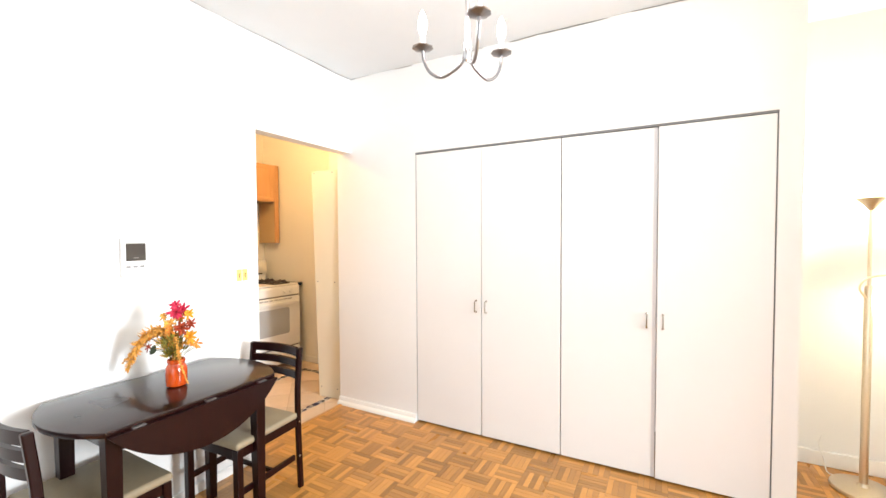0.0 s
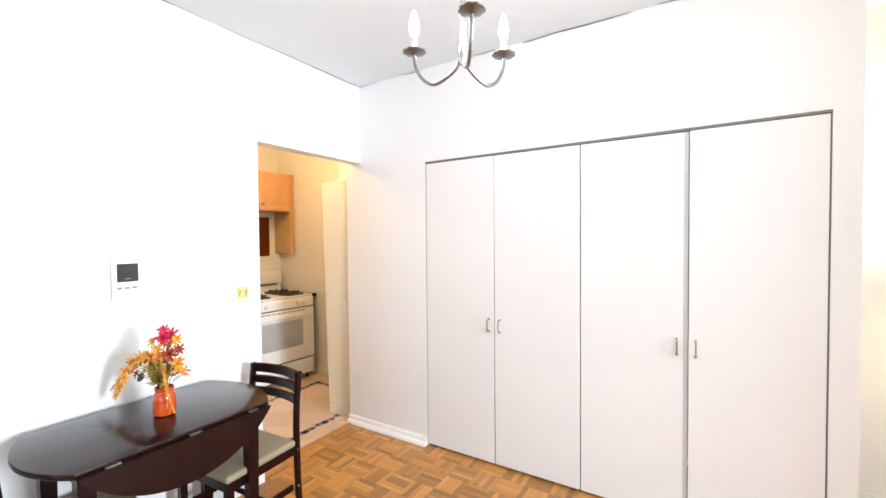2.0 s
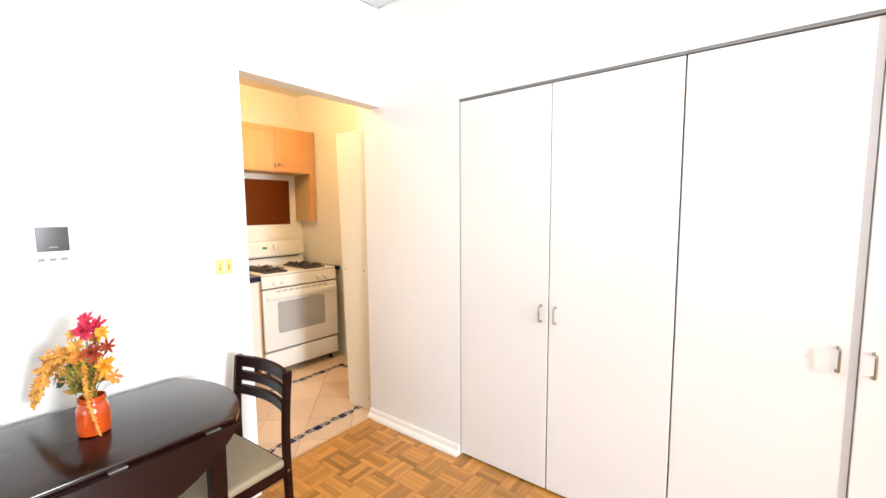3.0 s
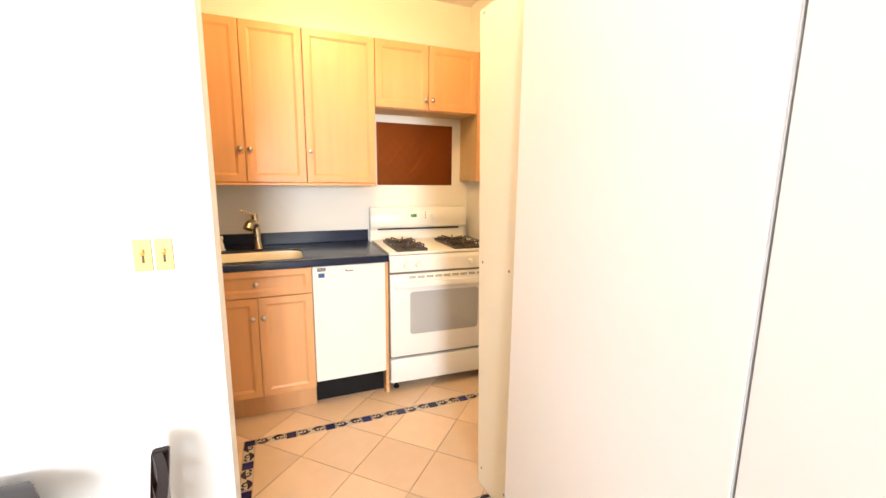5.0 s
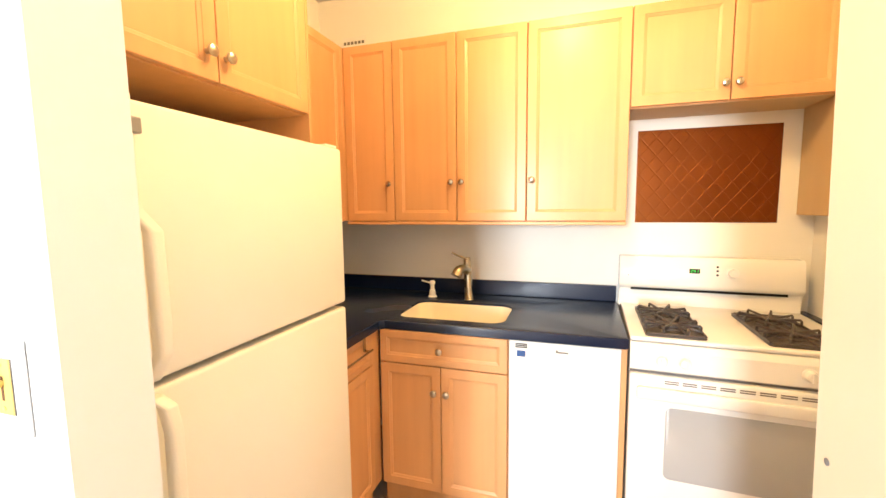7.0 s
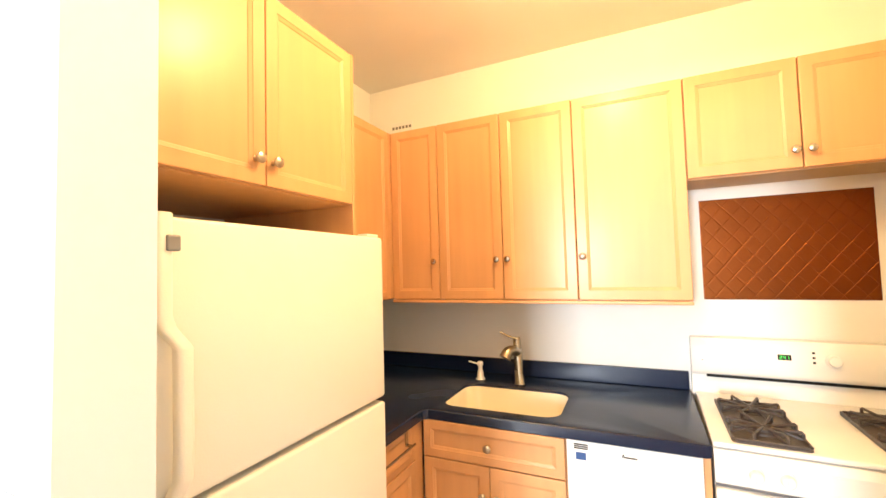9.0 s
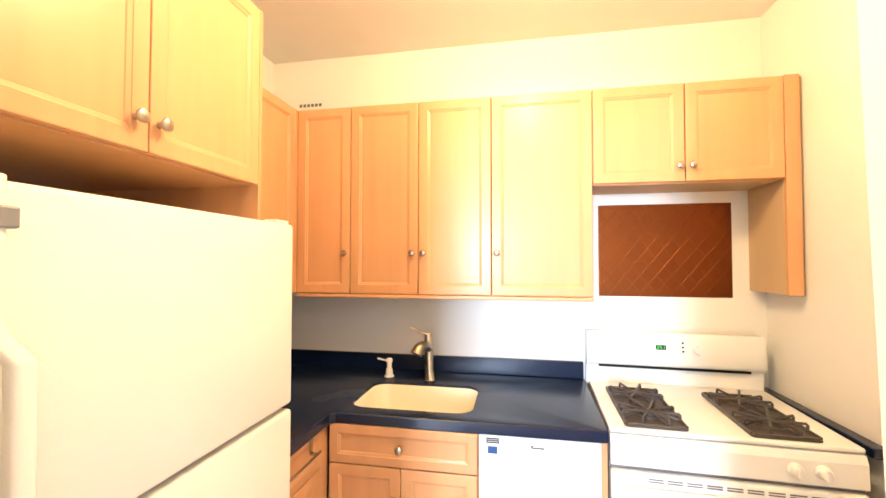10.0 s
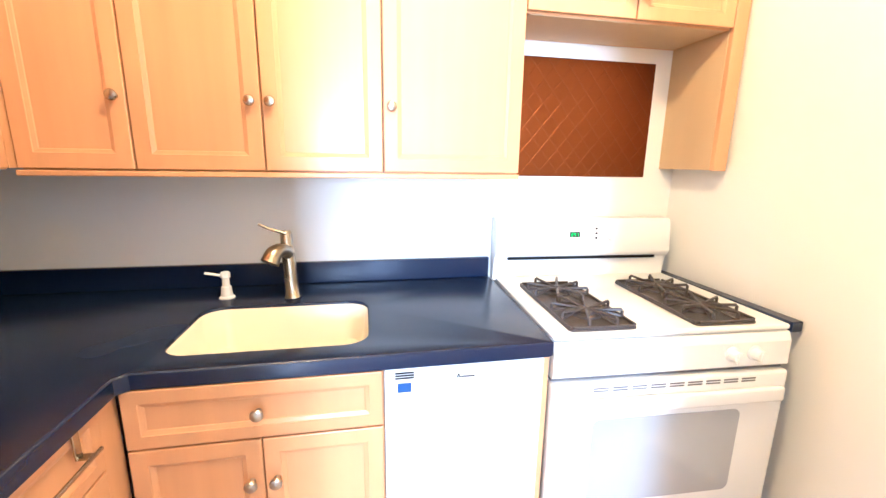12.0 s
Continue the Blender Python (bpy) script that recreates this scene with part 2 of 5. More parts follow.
def tube(points, radius, sides=10, bm=None, taper=None):
    """A round bar along points."""
    tmp = bmesh.new()
    pts = [Vector(p) for p in points]
    rings = []
    n = None
    for i, p in enumerate(pts):
        d = (pts[min(i + 1, len(pts) - 1)] - pts[max(i - 1, 0)]).normalized()
        if n is None:
            n = d.orthogonal().normalized()
        n = (n - d * n.dot(d)).normalized()
        s = d.cross(n)
        r = radius if taper is None else radius * (1 + (taper - 1) * i / (len(pts) - 1))
        rings.append([tmp.verts.new(p + r * (n * math.cos(2 * math.pi * k / sides) + s * math.sin(2 * math.pi * k / sides))) for k in range(sides)])
    for a, b in zip(rings, rings[1:]):
        for k in range(sides):
            tmp.faces.new((a[k], a[(k + 1) % sides], b[(k + 1) % sides], b[k]))
    tmp.faces.new(rings[0])
    tmp.faces.new(rings[-1])
    return join(bm, tmp)


def curve(points, steps=8):
    """A smooth line through points (Catmull-Rom)."""
    p = [Vector(q) for q in points]
    p = [2 * p[0] - p[1]] + p + [2 * p[-1] - p[-2]]
    out = []
    for i in range(1, len(p) - 2):
        for k in range(steps):
            t = k / steps
            out.append(0.5 * (2 * p[i] + (p[i + 1] - p[i - 1]) * t + (2 * p[i - 1] - 5 * p[i] + 4 * p[i + 1] - p[i + 2]) * t * t + (3 * p[i] - p[i - 1] - 3 * p[i + 1] + p[i + 2]) * t ** 3))
    return out + [p[-2]]


def rounded(x0, x1, y0, y1, r, steps=6):
    """Corner points of a rounded rectangle."""
    out = []
    for cx, cy, a0 in ((x1 - r, y1 - r, 0), (x0 + r, y1 - r, 90), (x0 + r, y0 + r, 180), (x1 - r, y0 + r, 270)):
        for k in range(steps + 1):
            a = radians(a0 + 90 * k / steps)
            out.append((cx + r * math.cos(a), cy + r * math.sin(a)))
    return out


def prism(outline, z0, z1, bevel=0.0, bm=None):
    """A flat shape drawn in x and y, given thickness."""
    tmp = bmesh.new()
    f = tmp.faces.new([tmp.verts.new((x, y, z0)) for x, y in outline])
    got = bmesh.ops.extrude_face_region(tmp, geom=[f])
    bmesh.ops.translate(tmp, vec=(0, 0, z1 - z0), verts=[v for v in got["geom"] if isinstance(v, bmesh.types.BMVert)])
    if bevel:
        tmp.normal_update()
        rim = [e for e in tmp.edges if abs(e.verts[0].co.z - e.verts[1].co.z) < 1e-6]
        bmesh.ops.bevel(tmp, geom=rim, offset=bevel, segments=2, affect="EDGES", profile=0.5)
    return join(bm, tmp)


FACE_X = Matrix(((0, 0, 1, 0), (1, 0, 0, 0), (0, 1, 0, 0), (0, 0, 0, 1)))  # drawn (across, up, out) -> (y, z, x)
FACE_Y = Matrix(((1, 0, 0, 0), (0, 0, 1, 0), (0, 1, 0, 0), (0, 0, 0, 1)))  # drawn (across, up, out) -> (x, z, y)


def front(face, a0, a1, z0, z1, at, thick=0.019, rail=0.055, depth=0.007):
    """A framed cabinet front with a sunk panel and a moulded edge. face: FACE_X looks to +x, FACE_Y to +y."""
    tmp = bmesh.new()
    bmesh.ops.create_cube(tmp, size=1)
    bmesh.ops.scale(tmp, vec=(a1 - a0, z1 - z0, thick), verts=tmp.verts)
    bmesh.ops.translate(tmp, vec=((a0 + a1) / 2, (z0 + z1) / 2, thick / 2), verts=tmp.verts)
    bmesh.ops.bevel(tmp, geom=tmp.edges[:], offset=0.0025, segments=2, affect="EDGES", profile=0.5)
    tmp.normal_update()
    f = max((q for q in tmp.faces if q.normal.z > 0.9), key=lambda q: q.calc_area())
    bmesh.ops.inset_region(tmp, faces=[f], thickness=rail, depth=0)
    bmesh.ops.inset_region(tmp, faces=[f], thickness=0.002, depth=-depth * 0.30)
    bmesh.ops.inset_region(tmp, faces=[f], thickness=0.012, depth=-depth * 0.45)
    bmesh.ops.inset_region(tmp, faces=[f], thickness=0.003, depth=-depth * 0.35)
    m = Matrix.Translation((at, 0, 0)) @ FACE_X if face is FACE_X else Matrix.Translation((0, at, 0)) @ FACE_Y
    return moved(tmp, m)


def knob(at, face, parent):
    """A round nickel pull on a short neck."""
    prof = [(0.0075, 0), (0.0065, 0.004), (0.005, 0.010), (0.008, 0.014), (0.0145, 0.018), (0.0155, 0.022), (0.013, 0.026), (0.006, 0.0285), (0.0005, 0.029)]
    m = Matrix(((0, 0, 1, 0), (1, 0, 0, 0), (0, 1, 0, 0), (0, 0, 0, 1))) if face is FACE_X else Matrix(((1, 0, 0, 0), (0, 0, 1, 0), (0, 1, 0, 0), (0, 0, 0, 1)))
    part("knob", lathe(prof, at, 18, m=m), M_NICKEL, parent, "round brushed nickel knob", True)

# ---- structure ----
HEAD, CEIL, KCEIL = 2.107, 2.710, 2.65
XE, YS = 6.5, -6.0
CL0, CL1, CLH = 0.623, 2.780, 2.052

bm = box(-0.103, 0.0, YS, -0.896, 0.0, CEIL)
box(-0.103, 0.0, -0.896, 0.0, HEAD, CEIL, bm=bm)
setting("wall_west", bm, M_WALL, "white painted wall with the open kitchen doorway", "wall")
bm = box(-0.103, CL0, 0.0, 0.10, 0.0, CEIL)
box(-0.151, -0.103, 0.0, 0.10, 0.0, KCEIL + 0.05, bm=bm)
box(CL0, CL1, 0.0, 0.10, CLH, CEIL, bm=bm)
box(CL1, 2.88, 0.0, 0.10, 0.0, CEIL, bm=bm)
box(2.80, 2.88, 0.10, 0.66, 0.0, CEIL, bm=bm)
setting("wall_north", bm, M_WALL, "white painted wall framing the wide closet", "wall")
setting("wall_alcove", box(-0.20, XE, 0.66, 0.76, 0.0, CEIL), M_WALL, "white wall warmly lit behind the floor lamp", "wall")
# Unseen wall, added to shade the alcove and closet end from the east window.
setting("wall_alcove_end", box(3.95, 4.05, -0.60, 0.66, 0.0, CEIL), M_WALL, "unseen white wall added to keep window light off the alcove", "wall")
bm = box(XE, XE + 0.15, YS, -1.97, 0.0, CEIL)
box(XE, XE + 0.15, -0.91, 0.76, 0.0, CEIL, bm=bm)
box(XE, XE + 0.15, -1.97, -0.91, 0.0, 0.92, bm=bm)
box(XE, XE + 0.15, -1.97, -0.91, 2.32, CEIL, bm=bm)
setting("wall_east", bm, M_WALL, "plain white wall with a window", "wall")
bm = box(-0.12, 1.35, YS - 0.15, YS, 0.0, CEIL)
box(3.85, XE + 0.15, YS - 0.15, YS, 0.0, CEIL, bm=bm)
box(1.35, 3.85, YS - 0.15, YS, 0.0, 0.80, bm=bm)
box(1.35, 3.85, YS - 0.15, YS, 2.40, CEIL, bm=bm)
setting("wall_south", bm, M_WALL, "plain white wall with an added, unseen wide window", "wall")
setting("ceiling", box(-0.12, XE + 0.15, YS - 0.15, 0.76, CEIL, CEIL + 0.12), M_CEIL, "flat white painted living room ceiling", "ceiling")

# The second, southern window is made up to hold the fill light.
for name, m, w, h in (("window_1", pose(XE + 0.09, -1.44, 0.92, 0, 0, -90), 1.06, 1.40), ("window_2", pose(2.6, YS - 0.09, 0.80, 0, 0, 180), 2.50, 1.60)):
    win = tagged(new(name), "unseen white framed window letting in daylight", "window", "", "structure")
    fr = box(-w / 2, w / 2, -0.025, 0.025, 0.0, 0.05)
    box(-w / 2, w / 2, -0.025, 0.025, h - 0.05, h, bm=fr)
    box(-w / 2, -w / 2 + 0.05, -0.025, 0.025, 0.05, h - 0.05, bm=fr)
    box(w / 2 - 0.05, w / 2, -0.025, 0.025, 0.05, h - 0.05, bm=fr)
    part("window_frame", fr, M_TRIM, win)
    pane = part("pane", box(-w / 2 + 0.05, w / 2 - 0.05, -0.003, 0.003, 0.05, h - 0.05), M_PANE, win, "clear glass pane")
    pane.visible_shadow = False
    win.matrix_basis = m

# kitchen shell
KX, KN, KS = -1.98, 0.70, -1.85
setting("wall_kitchen_back", box(KX - 0.1, KX, KS - 0.1, KN + 0.1, 0.0, KCEIL + 0.1), M_KWALL, "white kitchen wall behind the cabinets", "wall")
setting("wall_kitchen_right", box(KX, -0.20, KN, KN + 0.1, 0.0, KCEIL + 0.1), M_KWALL, "smooth cream-white kitchen wall beside the stove", "wall")
setting("wall_kitchen_left", box(KX, -0.12, KS - 0.1, KS, 0.0, KCEIL + 0.1), M_KWALL, "plain kitchen wall behind the fridge", "wall")
setting("wall_kitchen_return", box(-0.34, -0.103, 0.100, KN, 0.0, KCEIL + 0.1), M_KWALL, "short return wall behind the closet", "wall")
setting("kitchen_ceiling", box(KX - 0.1, -0.12, KS - 0.1, KN + 0.1, KCEIL, KCEIL + 0.1), M_KCEIL_LIT, "flat white kitchen ceiling with warm light in its colour", "ceiling")


# baseboards and the crack along the ceiling
bm = bmesh.new()
shoe = [(-0.001, 0.0), (-0.040, 0.0), (-0.039, 0.010), (-0.034, 0.019), (-0.025, 0.026), (-0.016, 0.030), (-0.014, 0.052), (-0.009, 0.059), (-0.001, 0.060)]
ends = [[bm.verts.new((x, y, z)) for y, z in shoe] for x in (-0.151, CL0 - 0.002)]
for k in range(len(shoe)):
    bm.faces.new((ends[0][k], ends[0][(k + 1) % len(shoe)], ends[1][(k + 1) % len(shoe)], ends[1][k]))
bm.faces.new(ends[0])
bm.faces.new(ends[1])
setting("baseboard_north", bm, M_TRIM, "low white painted baseboard with a rounded shoe moulding", "baseboard", True)
setting("baseboard_end", box(CL1 + 0.004, 2.892, -0.012, -0.001, 0.0, 0.05, 0.004), M_TRIM, "low white painted baseboard", "baseboard")
setting("baseboard_west", box(0.001, 0.014, YS, -0.896, 0.0, 0.058, 0.005), M_TRIM, "low white painted baseboard", "baseboard")
setting("baseboard_alcove", box(2.88, XE, 0.646, 0.659, 0.0, 0.095, 0.005), M_TRIM, "white baseboard behind the floor lamp", "baseboard")
setting("baseboard_kitchen", box(-1.30, -0.20, 0.686, 0.699, 0.0, 0.07, 0.004), M_TRIM, "cream painted kitchen baseboard", "baseboard")


def crack(a, b, out, name):
    """An uneven dark gap where the ceiling's plaster has parted from the wall."""
    a, b, out = Vector(a), Vector(b), Vector(out)
    bm = bmesh.new()
    n = 90
    prev = None
    for k in range(n + 1):
        p = a.lerp(b, k / n)
        w = 0.0016 + 0.0055 * max(0.0, noise.noise(p * 3.1)) + 0.003 * noise.noise(p * 17)
        w = max(w, 0.0012)
        d = Vector((0, 0, 0.004 * noise.noise(p * 5 + Vector((9, 0, 0)))))
        row = [bm.verts.new(p + d + out * 0.003), bm.verts.new(p + d + out * 0.003 - Vector((0, 0, w)))]
        if prev and noise.noise(p * 2.3 + Vector((4, 4, 0))) > -0.05:
            bm.faces.new((prev[0], row[0], row[1], prev[1]))
        prev = row
    bmesh.ops.solidify(bm, geom=bm.faces[:], thickness=0.002)
    setting(name, bm, M_CRACK, "uneven grey crack between wall and ceiling", "trim")


M_CRACK = mat("grey plaster crack", (0.50, 0.49, 0.48), 0.9, spread=0.3, grain=(30, 30, 30))
crack((0.0, 0.0, CEIL - 0.004), (2.86, 0.0, CEIL - 0.004), (0, -1, 0), "trim_crack_north")
crack((0.0, -0.02, CEIL - 0.004), (0.0, -4.0, CEIL - 0.004), (1, 0, 0), "trim_crack_west")

# closet: dark inside, four tall slab doors under a thin dark track
bm = box(CL0 - 0.3, CL0 - 0.28, 0.10, 0.655, 0.0, 2.3)
setting("closet_side", bm, M_WALL, "unlit closet side", "wall")
setting("closet_track", box(CL0, CL1, 0.002, 0.06, CLH - 0.012, CLH - 0.001), M_DARK, "thin dark metal closet door track", "trim")
bm = box(CL0, CL0 + 0.008, 0.002, 0.05, 0.0, CLH - 0.013)
for v in bm.verts:  # the gap closes towards the floor
    if v.co.x > CL0 + 0.004:
        v.co.x = CL0 + 0.0012 + 0.0034 * (v.co.z / CLH) ** 2
setting("closet_jamb_left", bm, M_JAMB, "grey edge strip beside the closet doors", "trim")
setting("closet_jamb_right", box(CL1 - 0.004, CL1, 0.006, 0.05, 0.0, CLH - 0.013), M_DARK, "dark edge strip beside the closet doors", "trim")
seams = (CL0 + 0.004, 1.160, 1.705, 2.244, CL1 - 0.003)
for k in range(4):
    x0, x1 = seams[k] + (0.0018, 0.0018, 0.0032, 0.0017)[k], seams[k + 1] - (0.0018, 0.0032, 0.0017, 0.0032)[k]
    hinge, turn = ((x0, 0.0), (x1, 0.0), (x0, 0.0), (x1, 0.0))[k], (-0.25, 0.15, 0.9, 0.35)[k]
    d = thing("closet_door", (hinge[0], 0.004, 0.014), "tall flat white closet door with a small pull", "door", "closet doors")
    bm = box(x0, x1, 0.004, 0.034, 0.014, CLH - 0.016, 0.002, 1)
    for v in bm.verts:  # slightly out of square, as doors hang
        if k == 0 and v.co.x < x0 + 0.01:
            v.co.x += 0.002 * v.co.z / CLH
        if k == 0 and v.co.x > x1 - 0.01:
            v.co.x -= 0.0045 * (1 - v.co.z / CLH)
    part("panel", bm, M_DOOR, d)
    # Grey strip in place of the shading on this door's receding edge.
    if k == 2:
        part("edge_band", box(x1 - 0.020, x1, 0.0032, 0.0040, 0.016, CLH - 0.018), M_EDGE_SHADE, d, "pale grey band painted for the shade along the door edge")
    hx = (1.120, 1.196, 2.194, 2.278)[k]
    hz = 0.930
    pts = curve([(hx, 0.004, hz - 0.040), (hx, -0.018, hz - 0.037), (hx, -0.024, hz - 0.028), (hx, -0.024, hz + 0.028), (hx, -0.018, hz + 0.037), (hx, 0.004, hz + 0.040)], 5)
    h = part("handle", tube(pts, 0.0042, 8), M_NICKEL, d, "small satin metal bow pull", True)
    for s in (-1, 1):
        part("handle_foot", lathe([(0.007, 0), (0.007, 0.003), (0.004, 0.005)], (hx, 0.004, hz + s * 0.040), 12, m=pose(0, 0, 0, 90, 0, 0)), M_NICKEL, h)
    d.rotation_euler = (0, 0, radians(turn))

# cream filler board at the end of the closet wall, slightly turned
bd = thing("filler_board", (-0.20, 0.045, 0.0), "narrow cream painted board with screw heads, set upright in the doorway", "board")
p0, p1 = Vector((-0.156, 0.010, 0)), Vector((-0.445, -0.006, 0))
d0 = (p1 - p0).normalized()
nrm = Vector((d0.y, -d0.x, 0))
if nrm.y > 0:
    nrm = -nrm
L = (p1 - p0).length
m = Matrix(((d0.x, nrm.x, 0, p0.x), (d0.y, nrm.y, 0, p0.y), (0, 0, 1, 0), (0, 0, 0, 1)))
bm = box(0.0, L, -0.018, 0.0, 0.0, 1.990, 0.002, 1)
for v in bm.verts:  # the free edge is cut aslant towards the foot
    v.co.x -= 0.022 * (1 - v.co.z / 1.990) * v.co.x / L
    v.co.y -= 0.034 * (1 - v.co.z / 1.990)
part("board", moved(bm, m), M_BOARD, bd)
for z in (0.10, 1.04, 1.985):
    for u in (0.062, L - 0.03 - 0.022 * (1 - z / 1.99)):
        part("screw", moved(lathe([(0.0055, 0), (0.0055, 0.001), (0.003, 0.002), (0.0005, 0.0021)], (0, 0, 0), 10, m=pose(0, 0, 0, -90, 0, 0)), m @ Matrix.Translation((u, -0.034 * (1 - z / 1.99), z - 0.012))), M_GREY, bd, "small dull screw head")

# ---- kitchen cabinets ----
XF, ZB, ZT = -1.694, 1.330, 2.250


def upper(name, y0, y1, doors, label, z0=ZB, knob_z=None):
    u = thing(name, (KX, (y0 + y1) / 2, z0), label, "wall cabinet", "kitchen wall cabinets")
    part("body", box(KX + 0.001, XF - 0.020, y0 + 0.0008, y1 - 0.0008, z0, ZT, 0.001, 1), M_MAPLE, u)
    part("bottom_panel", box(KX + 0.02, XF - 0.024, y0 + 0.016, y1 - 0.016, z0 - 0.0025, z0 - 0.0005), M_MAPLE_IN, u, "pale maple bottom panel")
    for a, b, ky in doors:
        d = part("door", front(FACE_X, a + 0.0026, b - 0.0026, z0 + 0.004, ZT - 0.003, XF - 0.019), M_MAPLE, u, "framed maple door with a sunk panel")
        if ky is not None:
            knob((XF, ky, knob_z or 1.527), FACE_X, d)
    return u


upper("corner_wall_cabinet", -1.527, -1.244, [(-1.527, -1.244, -1.270)], "narrow honey maple corner wall cabinet with one framed door")
part("corner_filler", box(XF - 0.0195, XF + 0.0215, -1.5470, -1.5275, ZB + 0.004, ZT - 0.003, 0.001, 1), M_MAPLE, bpy.data.objects["corner_wall_cabinet"])
upper("double_wall_cabinet", -1.244, -0.560, [(-1.244, -0.903, -0.931), (-0.903, -0.560, -0.877)], "honey maple wall cabinet with two tall framed doors")
upper("single_wall_cabinet", -0.560, -0.117, [(-0.560, -0.117, -0.535)], "honey maple wall cabinet with one wide framed door")
upper("stove_wall_cabinet", -0.117, 0.628, [(-0.117, 0.256, 0.232), (0.256, 0.628, 0.280)], "short honey maple cabinet with two doors over the stove", 1.824, 1.893)
sp = thing("cabinet_side_panel", (KX, 0.65, 1.35), "maple side panel hanging past the cabinet above the stove", "panel")
part("side_board", box(KX + 0.001, XF - 0.0195, 0.6288, 0.6985, 1.352, ZT - 0.002, 0.001, 1), M_MAPLE_IN, sp, "pale maple inner face")
part("front_stile", box(XF - 0.019, XF + 0.001, 0.6288, 0.682, 1.350, ZT, 0.002, 1), M_MAPLE, sp, "honey maple front stile")
whole("light_rail", box(XF - 0.018, XF + 0.006, -1.527, -0.118, 1.314, 1.3295, 0.003), M_MAPLE, (XF, -0.8, 1.314), "thin maple rail under the wall cabinets", "rail")

u = thing("side_wall_cabinet", (-1.3, KS, ZB), "honey maple wall cabinet on the side wall with plain framed front", "wall cabinet", "kitchen wall cabinets")
part("body", box(XF + 0.001, -0.9335, KS + 0.001, -1.548, ZB, ZT, 0.001, 1), M_MAPLE, u)
part("door", front(FACE_Y, XF + 0.022, -1.310, ZB + 0.004, ZT - 0.003, -1.547), M_MAPLE, u)
part("door", front(FACE_Y, -1.306, -0.9345, ZB + 0.004, ZT - 0.003, -1.547), M_MAPLE, u)

OF = -1.200
u = thing("fridge_wall_cabinet", (-0.56, KS, 1.715), "honey maple cabinet with two framed doors above the fridge", "wall cabinet", "kitchen wall cabinets")
part("body", box(-0.918, -0.190, KS + 0.001, OF - 0.020, 1.715, ZT, 0.001, 1), M_MAPLE, u)
part("end_panel", box(-0.9325, -0.9185, KS + 0.001, OF - 0.001, ZB, ZT, 0.001, 1), M_MAPLE, u, "thin maple end panel reaching down beside the fridge")
for a, b, kx in ((-0.918, -0.551, -0.574), (-0.551, -0.190, -0.517)):
    d = part("door", front(FACE_Y, a + 0.0018, b - 0.0018, 1.719, ZT - 0.003, OF - 0.019, rail=0.05), M_MAPLE, u, "framed maple door with a sunk panel")
    knob((kx, OF, 1.784), FACE_Y, d)

# base cabinets
BF = -1.32
u = thing("sink_base_cabinet", (-1.65, -0.88, 0.0), "maple sink cabinet with a false drawer and two doors", "base cabinet", "kitchen base cabinets")
part("body", box(KX + 0.001, BF - 0.020, -1.172, -0.5855, 0.13, 0.700, 0.001, 1), M_MAPLE, u)
part("front_frame", box(BF - 0.045, BF - 0.0205, -1.172, -0.5855, 0.700, 0.864, 0.001, 1), M_MAPLE, u)
part("toe_board", box(KX + 0.01, BF - 0.052, -1.172, -0.5855, 0.0, 0.129, 0.001, 1), M_MAPLE, u)
d = part("drawer_front", front(FACE_X, -1.163, -0.590, 0.716, 0.862, BF - 0.019, rail=0.042), M_MAPLE, u)
knob((BF, -0.879, 0.788), FACE_X, d)
for a, b, ky in ((-1.163, -0.879, -0.906), (-0.876, -0.590, -0.849)):
    d = part("door", front(FACE_X, a, b, 0.132, 0.711, BF - 0.019, rail=0.05), M_MAPLE, u)
    knob((BF, ky, 0.600), FACE_X, d)

u = thing("corner_base_cabinet", (-1.1, -1.5, 0.0), "maple corner base cabinet beside the fridge with a towel bar", "base cabinet", "kitchen base cabinets")
part("body", box(-1.338, -0.942, KS + 0.001, -1.196, 0.13, 0.864, 0.001, 1), M_MAPLE, u)
part("toe_board", box(-1.338, -0.942, KS + 0.01, -1.230, 0.0, 0.129, 0.001, 1), M_MAPLE, u)
part("stile", box(-1.338, -1.270, -1.195, -1.178, 0.131, 0.863, 0.001, 1), M_MAPLE, u)
part("drawer_front", front(FACE_Y, -1.268, -0.944, 0.716, 0.862, -1.195, rail=0.035), M_MAPLE, u)
part("door", front(FACE_Y, -1.268, -0.944, 0.132, 0.711, -1.195, rail=0.05), M_MAPLE, u)
bar = part("towel_bar", tube([(-1.218, -1.146, 0.802), (-0.955, -1.146, 0.802)], 0.0045, 10), M_NICKEL, u, "slim brushed metal towel bar", True)
for x in (-1.195, -0.965):
    clip_bm = box(x - 0.009, x + 0.009, -1.1745, -1.1700, 0.808, 0.863, 0.001, 1)
    box(x - 0.009, x + 0.009, -1.170, -1.149, 0.799, 0.805, 0.002, 1, bm=clip_bm)
    box(x - 0.009, x + 0.009, -1.1745, -1.168, 0.799, 0.8085, 0.002, 1, bm=clip_bm)
    part("bar_clip", clip_bm, M_BRONZE, bar, "flat metal clip over the drawer")

whole("filler_strip", box(KX + 0.01, BF - 0.025, -0.158, -0.1375, 0.0, 0.864, 0.001, 1), M_MAPLE, (-1.6, -0.13, 0.0), "narrow maple filler strip beside the dishwasher", "filler")

